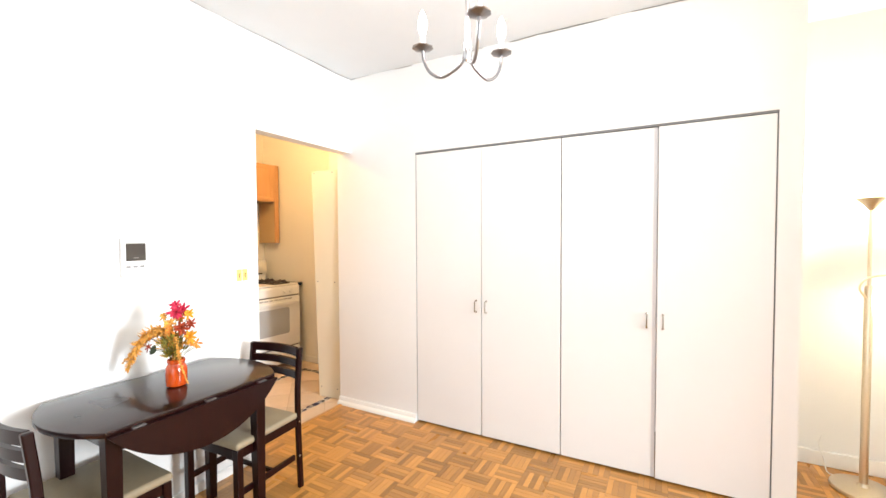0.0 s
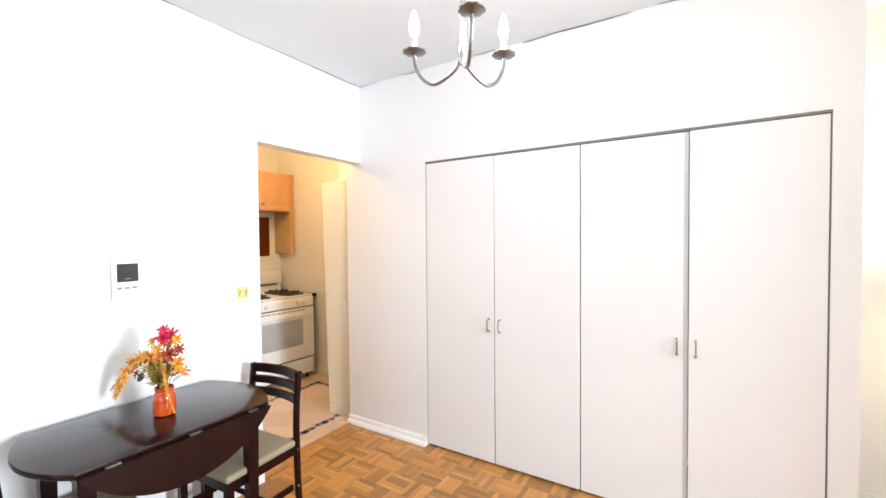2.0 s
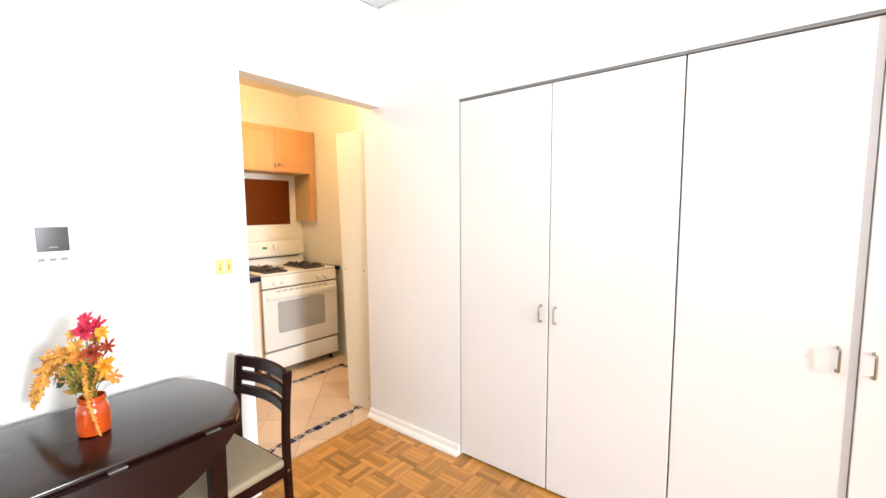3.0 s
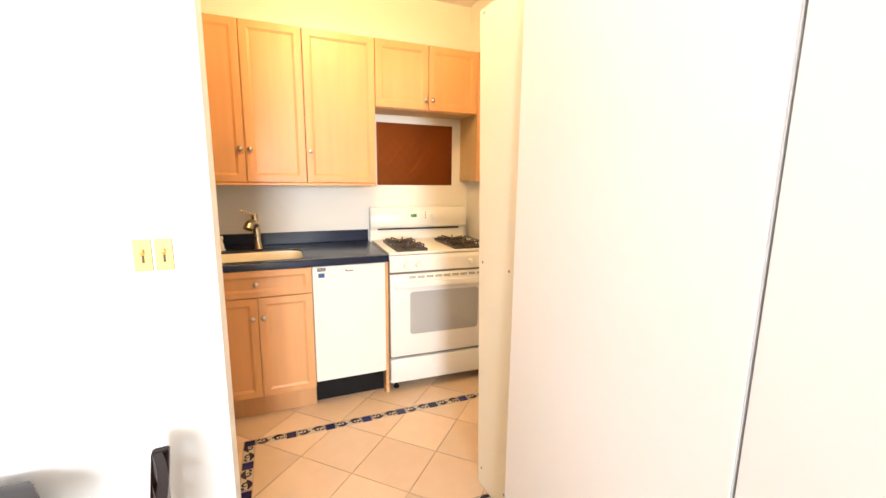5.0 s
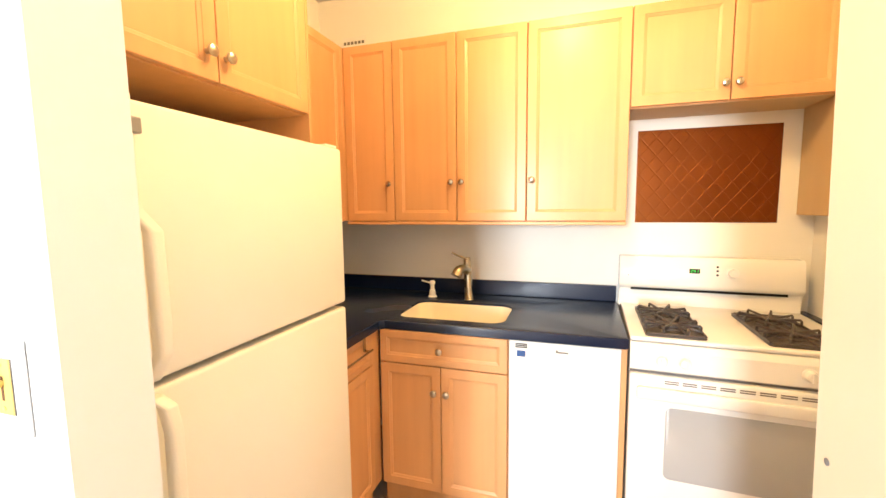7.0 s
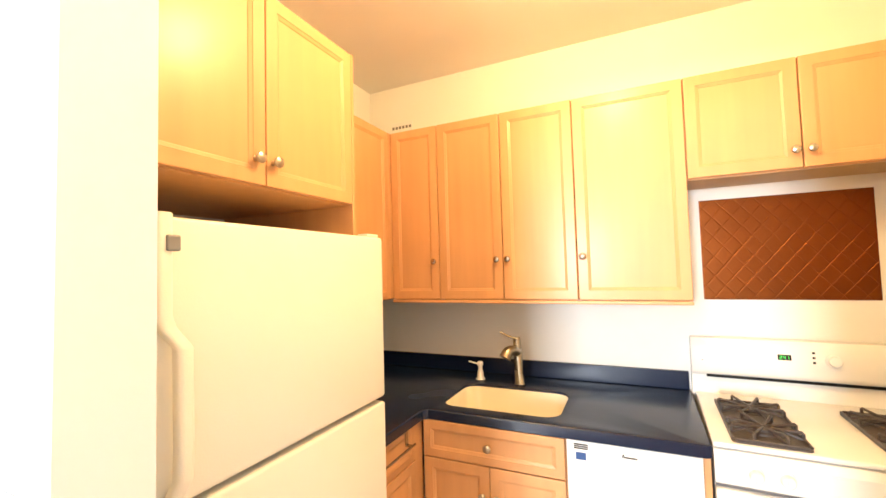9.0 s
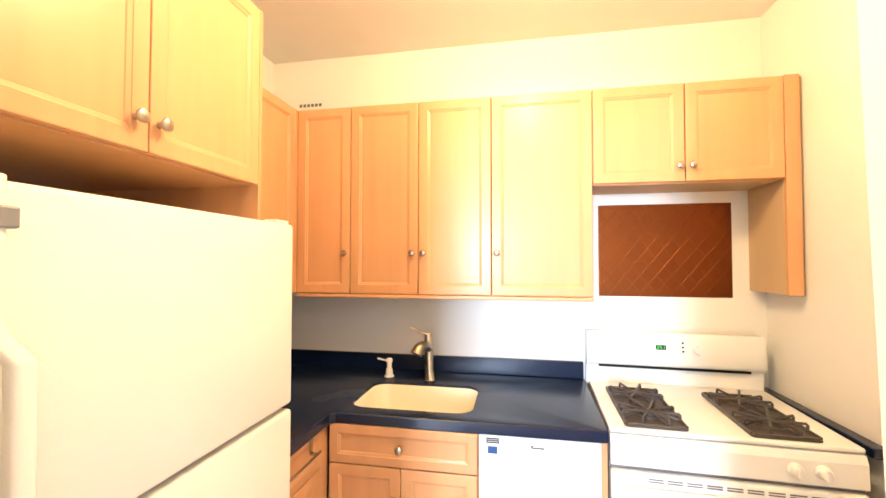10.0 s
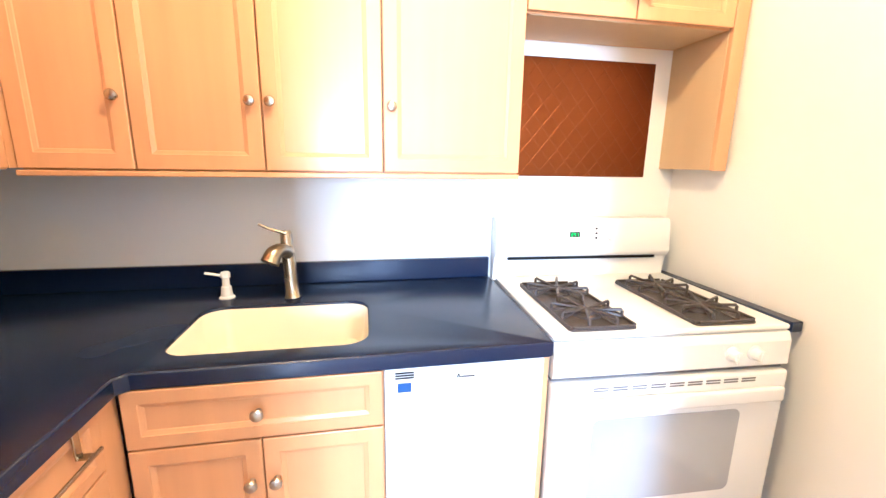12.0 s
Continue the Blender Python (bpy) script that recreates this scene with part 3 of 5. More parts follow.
# worktop with a cut-out for the sink
SX0, SX1, SY0, SY1 = -1.734, -1.400, -1.118, -0.620
bm = bmesh.new()
outer = [(KX + 0.001, KS + 0.001), (-0.940, KS + 0.001), (-0.940, -1.158), (-1.302, -1.158), (-1.322, -1.138), (-1.322, -0.150), (-1.329, -0.1355), (KX + 0.001, -0.1175)]
inner = rounded(SX0, SX1, SY0, SY1, 0.065)
edges = []
for loop in (outer, inner):
    vs = [bm.verts.new((x, y, 0.905)) for x, y in loop]
    edges += [bm.edges.new((vs[i], vs[(i + 1) % len(vs)])) for i in range(len(vs))]
bmesh.ops.triangle_fill(bm, edges=edges, use_beauty=True)
got = bmesh.ops.extrude_face_region(bm, geom=bm.faces[:])
bmesh.ops.translate(bm, vec=(0, 0, -0.040), verts=[v for v in got["geom"] if isinstance(v, bmesh.types.BMVert)])
bm.normal_update()
rim = [e for e in bm.edges if abs(e.verts[0].co.z - 0.905) < 1e-6 and abs(e.verts[1].co.z - 0.905) < 1e-6 and len(e.link_faces) == 2 and abs(e.link_faces[0].normal.dot(e.link_faces[1].normal)) < 0.3]
bmesh.ops.bevel(bm, geom=rim, offset=0.006, segments=3, affect="EDGES", profile=0.5)
top = thing("worktop", (-1.6, -0.9, 0.865), "glossy navy blue laminate worktop with a low upstand", "worktop")
part("counter", bm, M_NAVY, top, "", True)
part("upstand", box(KX + 0.001, KX + 0.021, KS + 0.022, -0.124, 0.9055, 0.988, 0.003), M_NAVY, top, "low navy upstand along the wall")
part("side_upstand", box(KX + 0.001, -0.940, KS + 0.001, KS + 0.021, 0.9055, 0.988, 0.003), M_NAVY, top)
whole("stove_side_strip", box(KX + 0.001, -1.338, 0.648, 0.692, 0.872, 0.906, 0.004), M_NAVY, (-1.6, 0.675, 0.872), "narrow dark navy worktop strip between stove and wall", "worktop")

# sink bowl
sk = thing("sink", (-1.55, -0.87, 0.72), "rounded cream enamel sink set under the worktop", "sink")
bm = bmesh.new()
rings = []
for inset, z in ((0.0, 0.868), (0.0, 0.874), (0.004, 0.876), (0.010, 0.860), (0.022, 0.76), (0.05, 0.728), (0.10, 0.722)):
    ring = [bm.verts.new((x, y, z)) for x, y in rounded(SX0 - 0.004 + inset, SX1 + 0.004 - inset, SY0 - 0.004 + inset, SY1 + 0.004 - inset, 0.065)]
    rings.append(ring)
for a, b in zip(rings, rings[1:]):
    for k in range(len(a)):
        bm.faces.new((a[k], a[(k + 1) % len(a)], b[(k + 1) % len(a)], b[k]))
bm.faces.new(rings[-1])
bmesh.ops.translate(bm, verts=bm.verts, vec=(0, 0, 0.020))
bw = part("bowl", bm, M_SINK, sk, "", True)
part("drain", lathe([(0.040, 0.0), (0.040, 0.003), (0.032, 0.005), (0.030, 0.001), (0.0005, 0.001)], (-1.56, -0.87, 0.7425), 24), M_NICKEL, sk, "round metal drain", True)

# tap: leaning column, ball-ended spout, lever on top
fx, fy = -1.800, -0.868
tap = thing("kitchen_tap", (fx, fy, 0.906), "champagne bronze single-lever kitchen tap on the worktop", "tap")
part("column", lathe([(0.028, 0), (0.028, 0.004), (0.0245, 0.009), (0.0225, 0.05), (0.0220, 0.12), (0.0205, 0.165), (0.0185, 0.222), (0.0165, 0.230), (0.0005, 0.232)], (fx, fy, 0.906), 24, m=Matrix.Rotation(radians(-5), 4, "Y") @ Matrix.Rotation(radians(4), 4, "X")), M_BRONZE, tap, "", True)
part("spout", tube(curve([(fx + 0.002, fy - 0.004, 1.058), (fx + 0.022, fy - 0.020, 1.076), (fx + 0.050, fy - 0.041, 1.072), (fx + 0.066, fy - 0.054, 1.044)], 6), 0.0190, 16, taper=1.55), M_BRONZE, tap, "short rounded spout head", True)
part("lever", tube(curve([(fx + 0.002, fy - 0.010, 1.128), (fx + 0.004, fy - 0.034, 1.136), (fx + 0.004, fy - 0.066, 1.147), (fx + 0.004, fy - 0.094, 1.160)], 5), 0.0062, 10, taper=0.7), M_BRONZE, tap, "slim lever handle", True)

so = (-1.825, -1.085, 0.906)
sd = thing("soap_dispenser", so, "small off-white soap dispenser pump beside the sink", "soap dispenser")
part("base", lathe([(0.025, 0), (0.025, 0.004), (0.0185, 0.009), (0.0155, 0.040), (0.012, 0.043)], so, 20), M_PLASTIC, sd, "", True)
part("pump", lathe([(0.0115, 0.041), (0.0115, 0.070), (0.0155, 0.072), (0.0155, 0.086), (0.012, 0.091), (0.0005, 0.092)], so, 16), M_PLASTIC, sd, "", True)
part("nozzle", tube([(so[0], so[1], so[2] + 0.076), (so[0] + 0.022, so[1] - 0.055, so[2] + 0.094)], 0.0045, 8), M_PLASTIC, sd, "thin nozzle", True)

# ---- dishwasher ----
dw = thing("dishwasher", (-1.65, -0.365, 0.0), "slim white dishwasher built in under the worktop", "dishwasher")
part("body", box(KX + 0.03, BF - 0.095, -0.584, -0.160, 0.0, 0.860), M_WHITE, dw)
part("door", box(BF - 0.034, BF - 0.008, -0.584, -0.160, 0.160, 0.8615, 0.004), M_WHITE, dw)
part("toe_kick", box(BF - 0.0948, BF - 0.085, -0.584, -0.160, 0.002, 0.170), M_BLACK, dw, "black recessed kick plate")
for k in range(3):
    part("mark", box(BF - 0.0078, BF - 0.0070, -0.558, -0.510, 0.833 + 0.007 * k, 0.8378 + 0.007 * k), M_BLACK, dw, "small dark printed lines")
part("sticker", box(BF - 0.0078, BF - 0.0070, -0.552, -0.517, 0.796, 0.822), M_BLUE, dw, "small blue energy sticker")
lg = [(-0.398 + 0.0008 * k, 0.824 + (0.012 * abs(math.sin(k * 0.42)) if k < 9 else 0.005 * abs(math.sin(k * 0.35)))) for k in range(58)]
part("badge", tube([(BF - 0.0072, y, z) for y, z in lg], 0.0017, 5), M_BLACK, dw, "small dark script badge")

# ---- stove ----
Y0, Y1 = -0.106, 0.634
st = thing("gas_stove", (-1.65, 0.265, 0.0), "white gas stove with four burners and an oven", "stove")
part("side_panel", box(-1.95, -1.352, Y0 + 0.002, Y0 + 0.012, 0.05, 0.896), M_WHITE, st)
# Black here stands for the shade in the gap between stove and strip.
part("side_panel", box(-1.95, -1.352, Y1 - 0.012, Y1 - 0.002, 0.05, 0.896), M_BLACK, st, "side panel blackened for the shade beside the stove")
part("body", box(-1.95, -1.353, Y0 + 0.0125, Y1 - 0.0125, 0.06, 0.880), M_WHITE, st)
part("cooktop", box(-1.905, -1.326, Y0, Y1, 0.8965, 0.914, 0.007, 3), M_WHITE, st, "", True)
bm = bmesh.new()
prof = [(-1.352, 0.789), (-1.322, 0.789), (-1.314, 0.795), (-1.316, 0.868), (-1.326, 0.892), (-1.352, 0.8955)]
rows = [[bm.verts.new((x, y, z)) for x, z in prof] for y in (Y0 + 0.001, Y1 - 0.001)]
for k in range(len(prof)):
    bm.faces.new((rows[0][k], rows[0][(k + 1) % len(prof)], rows[1][(k + 1) % len(prof)], rows[1][k]))
bm.faces.new(rows[0])
bm.faces.new(rows[1])
cp = part("control_panel", bm, M_WHITE, st)
for y in (0.000, 0.075, 0.438, 0.512):
    kn = part("burner_knob", lathe([(0.023, 0), (0.023, 0.004), (0.0185, 0.007), (0.017, 0.024), (0.014, 0.027), (0.0005, 0.027)], (-1.3145, y, 0.836), 22, m=FACE_X), M_WHITE, cp, "round white burner knob", True)
    part("grip", box(-1.289, -1.2825, y - 0.004, y + 0.004, 0.818, 0.854, 0.002), M_WHITE, kn)
part("gap_strip", box(-1.352, -1.330, Y0 + 0.003, Y1 - 0.003, 0.7775, 0.7885), M_SEAL, st, "dark gap under the control panel")
door = part("oven_door", box(-1.352, -1.305, Y0 + 0.001, Y1 - 0.001, 0.240, 0.777, 0.009, 3), M_WHITE, st, "", True)
for k in range(9):
    y = 0.012 + 0.058 * k
    for dz in (0.0, 0.008):
        part("vent_slot", box(-1.3056, -1.3042, y, y + 0.046, 0.750 + dz, 0.7545 + dz), M_SEAL, door)
bm = prism([(a, b) for a, b in rounded(0.020, 0.490, 0.384, 0.662, 0.022)], 0.0, 0.0022, 0.0008)
part("oven_window", moved(bm, Matrix.Translation((-1.3052, 0, 0)) @ FACE_X), M_OVENGLASS, door, "grey tinted oven window with rounded corners", True)
part("door_handle", box(-1.299, -1.281, Y0 + 0.025, Y1 - 0.025, 0.690, 0.736, 0.008, 3), M_WHITE, door, "long white bar handle", True)
for y in (Y0 + 0.075, Y1 - 0.075):
    part("handle_mount", box(-1.306, -1.297, y - 0.040, y + 0.040, 0.696, 0.730, 0.003), M_WHITE, door)
part("drawer_gap", box(-1.352, -1.335, Y0 + 0.003, Y1 - 0.003, 0.224, 0.2395), M_SEAL, st, "dark gap above the drawer")
part("drawer", box(-1.352, -1.308, Y0 + 0.001, Y1 - 0.001, 0.062, 0.2235, 0.010, 3), M_WHITE, st, "", True)
for y in (Y0 + 0.05, Y1 - 0.05):
    part("foot", lathe([(0.018, 0), (0.018, 0.012), (0.010, 0.014), (0.010, 0.062)], (-1.375, y, 0.0), 14), M_BLACK, st, "black levelling foot")
    part("foot", lathe([(0.018, 0), (0.018, 0.012), (0.010, 0.014), (0.010, 0.062)], (-1.90, y, 0.0), 14), M_BLACK, st)

# back guard with clock
bm = bmesh.new()
prof = [(-1.955, 0.900), (-1.906, 0.900), (-1.906, 0.990), (-1.880, 1.006), (-1.874, 1.020), (-1.888, 1.135), (-1.900, 1.152), (-1.955, 1.152)]
rows = [[bm.verts.new((x, y, z)) for x, z in prof] for y in (Y0 - 0.011, Y1 + 0.002)]
for k in range(len(prof)):
    bm.faces.new((rows[0][k], rows[0][(k + 1) % len(prof)], rows[1][(k + 1) % len(prof)], rows[1][k]))
bm.faces.new(rows[0])
bm.faces.new(rows[1])
bmesh.ops.bevel(bm, geom=[e for e in bm.edges if abs(e.verts[0].co.y - e.verts[1].co.y) < 1e-6], offset=0.006, segments=2, affect="EDGES", profile=0.5)
bg = part("back_guard", bm, M_WHITE, st, "", True)
part("guard_slot", box(-1.905, -1.890, Y0 + 0.045, Y1 - 0.055, 0.986, 0.997), M_BLACK, bg, "black vent slot")
CT = Matrix.Translation((-1.8822, 0, 1.088)) @ Matrix.Rotation(radians(-7), 4, "Y") @ Matrix.Translation((0, 0, -1.088))
part("clock_window", moved(box(-0.001, 0.0015, 0.188, 0.232, 1.078, 1.100), CT), M_SCREEN, bg, "dark clock window")
DIG = {"2": "abged", "4": "fgbc", "1": "bc"}
SEG = {"a": (0, 1, 1, 1), "b": (1, 0.5, 1, 1), "c": (1, 0, 1, 0.5), "d": (0, 0, 1, 0), "e": (0, 0, 0, 0.5), "f": (0, 0.5, 0, 1), "g": (0, 0.5, 1, 0.5)}
dg = bmesh.new()
for i, ch in enumerate("241"):
    for s in DIG[ch]:
        a, b, c, d = SEG[s]
        oy = 0.195 + 0.0115 * i
        box(0.0016, 0.0022, oy + 0.006 * a - 0.0008, oy + 0.006 * c + 0.0008, 1.0825 + 0.012 * b - 0.0008, 1.0825 + 0.012 * d + 0.0008, bm=dg)
part("clock_digits", moved(dg, CT), M_CLOCK, bg, "green lit digits")
for k in range(3):
    part("button", moved(box(-0.001, 0.002, 0.2985, 0.3075, 1.070 + 0.019 * k, 1.0785 + 0.019 * k, 0.001, 1), CT), M_BLACK, bg, "tiny dark button")
tk = part("oven_dial", moved(lathe([(0.026, 0), (0.026, 0.004), (0.020, 0.007), (0.018, 0.022), (0.0005, 0.024)], (0, 0.362, 1.084), 22, m=FACE_X), CT), M_WHITE, bg, "round white oven dial", True)
part("guard_screw", moved(lathe([(0.003, 0), (0.003, 0.0015), (0.0005, 0.002)], (0, -0.075, 1.06), 8, m=FACE_X), CT), M_GREY, bg)

# grates: a dark dished plate, two burners and raised fingers each
for a0 in (-0.052, 0.333):
    a1 = a0 + 0.203
    x0, x1, yc = -1.775, -1.340, a0 + 0.1015
    g = part("grate", prism(rounded(x0, x1, a0, a1, 0.014, 3), 0.9145, 0.921, 0.002), M_IRON, st, "cast iron burner grate")
    rim = bmesh.new()
    for aa in (a0 + 0.004, a1 - 0.004):
        box(x0 + 0.01, x1 - 0.01, aa - 0.004, aa + 0.004, 0.9212, 0.929, 0.002, 1, bm=rim)
    for xx in (x0 + 0.005, x1 - 0.005):
        box(xx - 0.004, xx + 0.004, a0 + 0.01, a1 - 0.01, 0.9212, 0.929, 0.002, 1, bm=rim)
    part("grate_rim", rim, M_IRON, g)
    for xc in (x0 + 0.112, x1 - 0.112):
        part("burner", lathe([(0.046, 0), (0.044, 0.006), (0.030, 0.010), (0.030, 0.016), (0.026, 0.019), (0.0005, 0.019)], (xc, yc, 0.9212), 22), M_IRON, g, "round burner cap", True)
        for k in range(8):
            an = radians(22.5 + 45 * k)
            ca, sa = math.cos(an), math.sin(an)
            r1 = min(0.100 / max(abs(ca), 1e-6), 0.094 / max(abs(sa), 1e-6), 0.115)
            pts = [(xc + r * ca, yc + r * sa, z) for r, z in ((0.006, 0.938), (0.030, 0.940), (0.060, 0.943), (r1 * 0.97, 0.947), (r1, 0.943), (r1, 0.925))]
            fg = tube(pts, 0.0048, 6)
            tube([(xc + r * ca, yc + r * sa, z) for r, z in ((r1 - 0.002, 0.926), (r1 * 0.72, 0.932), (r1 * 0.45, 0.9395))], 0.0042, 6, bm=fg)
            part("finger", fg, M_IRON, g)

st.matrix_basis = Matrix.Translation((-1.90, 0.265, 0)) @ Matrix.Rotation(radians(-2.5), 4, "Z") @ Matrix.Translation((0.25, 0, 0))

# quilted brown metal splash panel over the stove
A0, A1, B0, B1 = -0.045, 0.556, 1.316, 1.768


def clip(poly, value, axis, sign):
    """Cuts a flat outline along a straight line."""
    out = []
    for i, p in enumerate(poly):
        q = poly[(i + 1) % len(poly)]
        a, b = sign * (p[axis] - value), sign * (q[axis] - value)
        if a >= 0:
            out.append(p)
        if (a >= 0) != (b >= 0):
            t = a / (a - b)
            out.append((p[0] + t * (q[0] - p[0]), p[1] + t * (q[1] - p[1])))
    return out


sp = thing("splash_panel", (KX, 0.25, 1.316), "brown quilted metal splash panel on the wall over the stove", "panel")
part("backing", box(KX + 0.001, KX + 0.004, A0, A1, B0, B1), M_COPPER, sp)
QW, QH = 0.0365, 0.0440
for i in range(-3, 22):
    for j in range(-3, 16):
        if (i + j) % 2:
            continue
        ca, cb = A0 + 0.012 + QW * i, B0 + 0.02 + QH * j
        poly = [(ca + QW - 0.0004, cb), (ca, cb + QH - 0.0004), (ca - QW + 0.0004, cb), (ca, cb - QH + 0.0004)]
        for v, ax, s in ((A0, 0, 1), (A1, 0, -1), (B0, 1, 1), (B1, 1, -1)):
            poly = clip(poly, v, ax, s) if len(poly) > 2 else []
        if len(poly) < 3:
            continue
        ga, gb = sum(p[0] for p in poly) / len(poly), sum(p[1] for p in poly) / len(poly)
        size = max(abs(p[0] - ga) + abs(p[1] - gb) for p in poly)
        if size < 0.012:
            continue
        bm = bmesh.new()
        rings = []
        for shrink, out in ((0.0, 0.0042), (0.0014, 0.00485), (0.0050, 0.0051)):
            k = 1 - shrink / (size * 0.7)
            rings.append([bm.verts.new((KX + out, ga + (p[0] - ga) * k, gb + (p[1] - gb) * k)) for p in poly])
        for r0, r1 in zip(rings, rings[1:]):
            for q in range(len(poly)):
                bm.faces.new((r0[q], r0[(q + 1) % len(poly)], r1[(q + 1) % len(poly)], r1[q]))
        bm.faces.new(rings[-1])
        bm.faces.new(rings[0])
        part("quilt_pad", bm, M_COPPER, sp)

vt = thing("vent_grille", (KX, -1.62, 2.348), "small white wall vent with dark holes", "vent")
part("plate", box(KX + 0.001, KX + 0.006, -1.690, -1.535, 2.348, 2.420, 0.002, 1), M_PLASTIC, vt)
for k in range(6):
    part("hole", box(KX + 0.0062, KX + 0.0072, -1.680 + 0.024 * k, -1.664 + 0.024 * k, 2.376, 2.393), M_SEAL, vt)

# ---- fridge ----
FX0, FX1, FY, FT = -0.920, -0.206, -1.085, 1.597
fr = thing("fridge", (-0.565, -1.45, 0.0), "off-white top-freezer fridge with textured doors", "fridge")
part("body", box(FX0 + 0.004, FX1 - 0.004, -1.80, FY - 0.072, 0.03, FT - 0.010, 0.006), M_FRIDGE, fr)
part("seal", box(FX0 + 0.012, FX1 - 0.012, FY - 0.0718, FY - 0.062, 0.06, FT - 0.02), M_SEAL, fr, "grey door seal")
for z0, z1, nm in ((1.082, FT, "freezer_door"), (0.075, 1.067, "fridge_door")):
    d = part(nm, box(FX0, FX1, FY - 0.0615, FY, z0, z1, 0.010, 3), M_FRIDGE, fr, "", True)
    hx = FX1 - 0.020
    if nm == "freezer_door":
        pts = [(hx + 0.010, FY + 0.008, 1.601), (hx + 0.012, FY + 0.012, 1.42), (hx + 0.006, FY + 0.014, 1.400), (hx - 0.012, FY + 0.032, 1.365), (hx - 0.013, FY + 0.034, 1.19), (hx - 0.014, FY + 0.030, 1.140), (hx - 0.004, FY + 0.008, 1.090)]
    else:
        pts = [(hx - 0.004, FY + 0.008, 1.060), (hx - 0.014, FY + 0.030, 1.040), (hx - 0.018, FY + 0.036, 0.99), (hx - 0.016, FY + 0.034, 0.66), (hx + 0.006, FY + 0.014, 0.62), (hx + 0.012, FY + 0.012, 0.60), (hx + 0.012, FY + 0.010, 0.36)]
    hb = bmesh.new()
    prev = None
    for p in pts:
        x, y, z = p
        row = [hb.verts.new((x + dx, y + dy, z)) for dx, dy in ((-0.014, -0.010), (0.014, -0.010), (0.014, 0.008), (0.008, 0.013), (-0.008, 0.013), (-0.014, 0.008))]
        if prev:
            for k in range(6):
                hb.faces.new((prev[k], prev[(k + 1) % 6], row[(k + 1) % 6], row[k]))
        else:
            hb.faces.new(row)
        prev = row
    hb.faces.new(prev)
    bmesh.ops.bevel(hb, geom=hb.edges[:], offset=0.003, segments=2, affect="EDGES", profile=0.5)
    part("handle", hb, M_FRIDGE, d, "moulded off-white door handle", True)
    if nm == "freezer_door":
        part("badge", box(hx - 0.012, hx + 0.012, FY + 0.0005, FY + 0.027, 1.533, 1.561, 0.003), M_GREY, d, "small square grey badge")
part("top_hinge", box(FX0 + 0.01, FX0 + 0.07, FY - 0.05, FY - 0.01, FT + 0.0005, FT + 0.010, 0.003), M_FRIDGE, fr, "hinge cover")
part("grille", box(FX0 + 0.01, FX1 - 0.01, FY - 0.055, FY - 0.04, 0.004, 0.070), M_GREY, fr, "grey foot grille")

# kitchen ceiling lamp
kl = thing("kitchen_ceiling_lamp", (KL[0], KL[1], KCEIL), "round flush ceiling lamp giving warm light", "ceiling lamp")
part("base", lathe([(0.15, -0.001), (0.15, -0.018), (0.0005, -0.018)], (KL[0], KL[1], KCEIL), 28), M_PLASTIC, kl)
dome = part("diffuser", lathe([(0.13, -0.0185), (0.125, -0.05), (0.09, -0.08), (0.04, -0.092), (0.0005, -0.094)], (KL[0], KL[1], KCEIL), 28), M_DIFFUSER, kl, "glowing glass dome", True)
dome.visible_shadow = False

# ---- living room things ----
# drop-leaf table, both leaves down, against the wall
TC, TR, TH = (0.312, -1.604), 0.440, 0.268
tb = thing("drop_leaf_table", (TC[0], TC[1], 0.0), "dark espresso drop-leaf table with both leaves folded down", "table")
half = math.asin(TH / TR)
outline = [(TC[0] + TR * math.sin(a), TC[1] + TR * math.cos(a)) for a in [half - 2 * half * k / 16 for k in range(17)]]
outline += [(TC[0] - TR * math.sin(a), TC[1] - TR * math.cos(a)) for a in [half - 2 * half * k / 16 for k in range(17)]]
part("tabletop", prism(outline, 0.728, 0.750, 0.004), M_ESPRESSO, tb, "", True)
ylen = TR * math.cos(half)
for s, nm in ((1, "front"), (-1, "back")):
    x = TC[0] + s * (TH + 0.004)
    arc = [(TR * math.cos(a), TR * math.sin(a)) for a in [math.pi / 2 - half - 2 * (math.pi / 2 - half) * k / 24 for k in range(25)]]
    bm = bmesh.new()
    faces = []
    tilt = 0.03 * s if s > 0 else 0.0
    for dx in (0.0, 0.020):
        vs = []
        for r, yy in arc:
            drop = r - TH
            vs.append(bm.verts.new((x + s * (dx if s > 0 else dx * 0.4) + (tilt * drop * 2), TC[1] + yy, 0.732 - drop)))
        faces.append(vs)
    n = len(arc)
    for k in range(n):
        bm.faces.new((faces[0][k], faces[0][(k + 1) % n], faces[1][(k + 1) % n], faces[1][k]))
    bm.faces.new(faces[0])
    bm.faces.new(faces[1])
    lf = part("leaf", bm, M_ESPRESSO_SATIN, tb, "folded-down rounded leaf")
    if s > 0:
        for yy in (-0.25, 0.02, 0.27):
            part("hinge", box(x - 0.004, x + 0.012, TC[1] + yy - 0.022, TC[1] + yy + 0.022, 0.7325, 0.738, 0.001, 1), M_STEELDARK, lf, "short dull metal hinge")
for yy in (-0.302, 0.302):
    part("apron", box(TC[0] - 0.20, TC[0] + 0.20, TC[1] + yy - 0.01, TC[1] + yy + 0.01, 0.65, 0.7275), M_ESPRESSO, tb)
for xx in (-0.215, 0.215):
    part("apron", box(TC[0] + xx - 0.01, TC[0] + xx + 0.01, TC[1] - 0.288, TC[1] + 0.288, 0.65, 0.7275), M_ESPRESSO, tb)
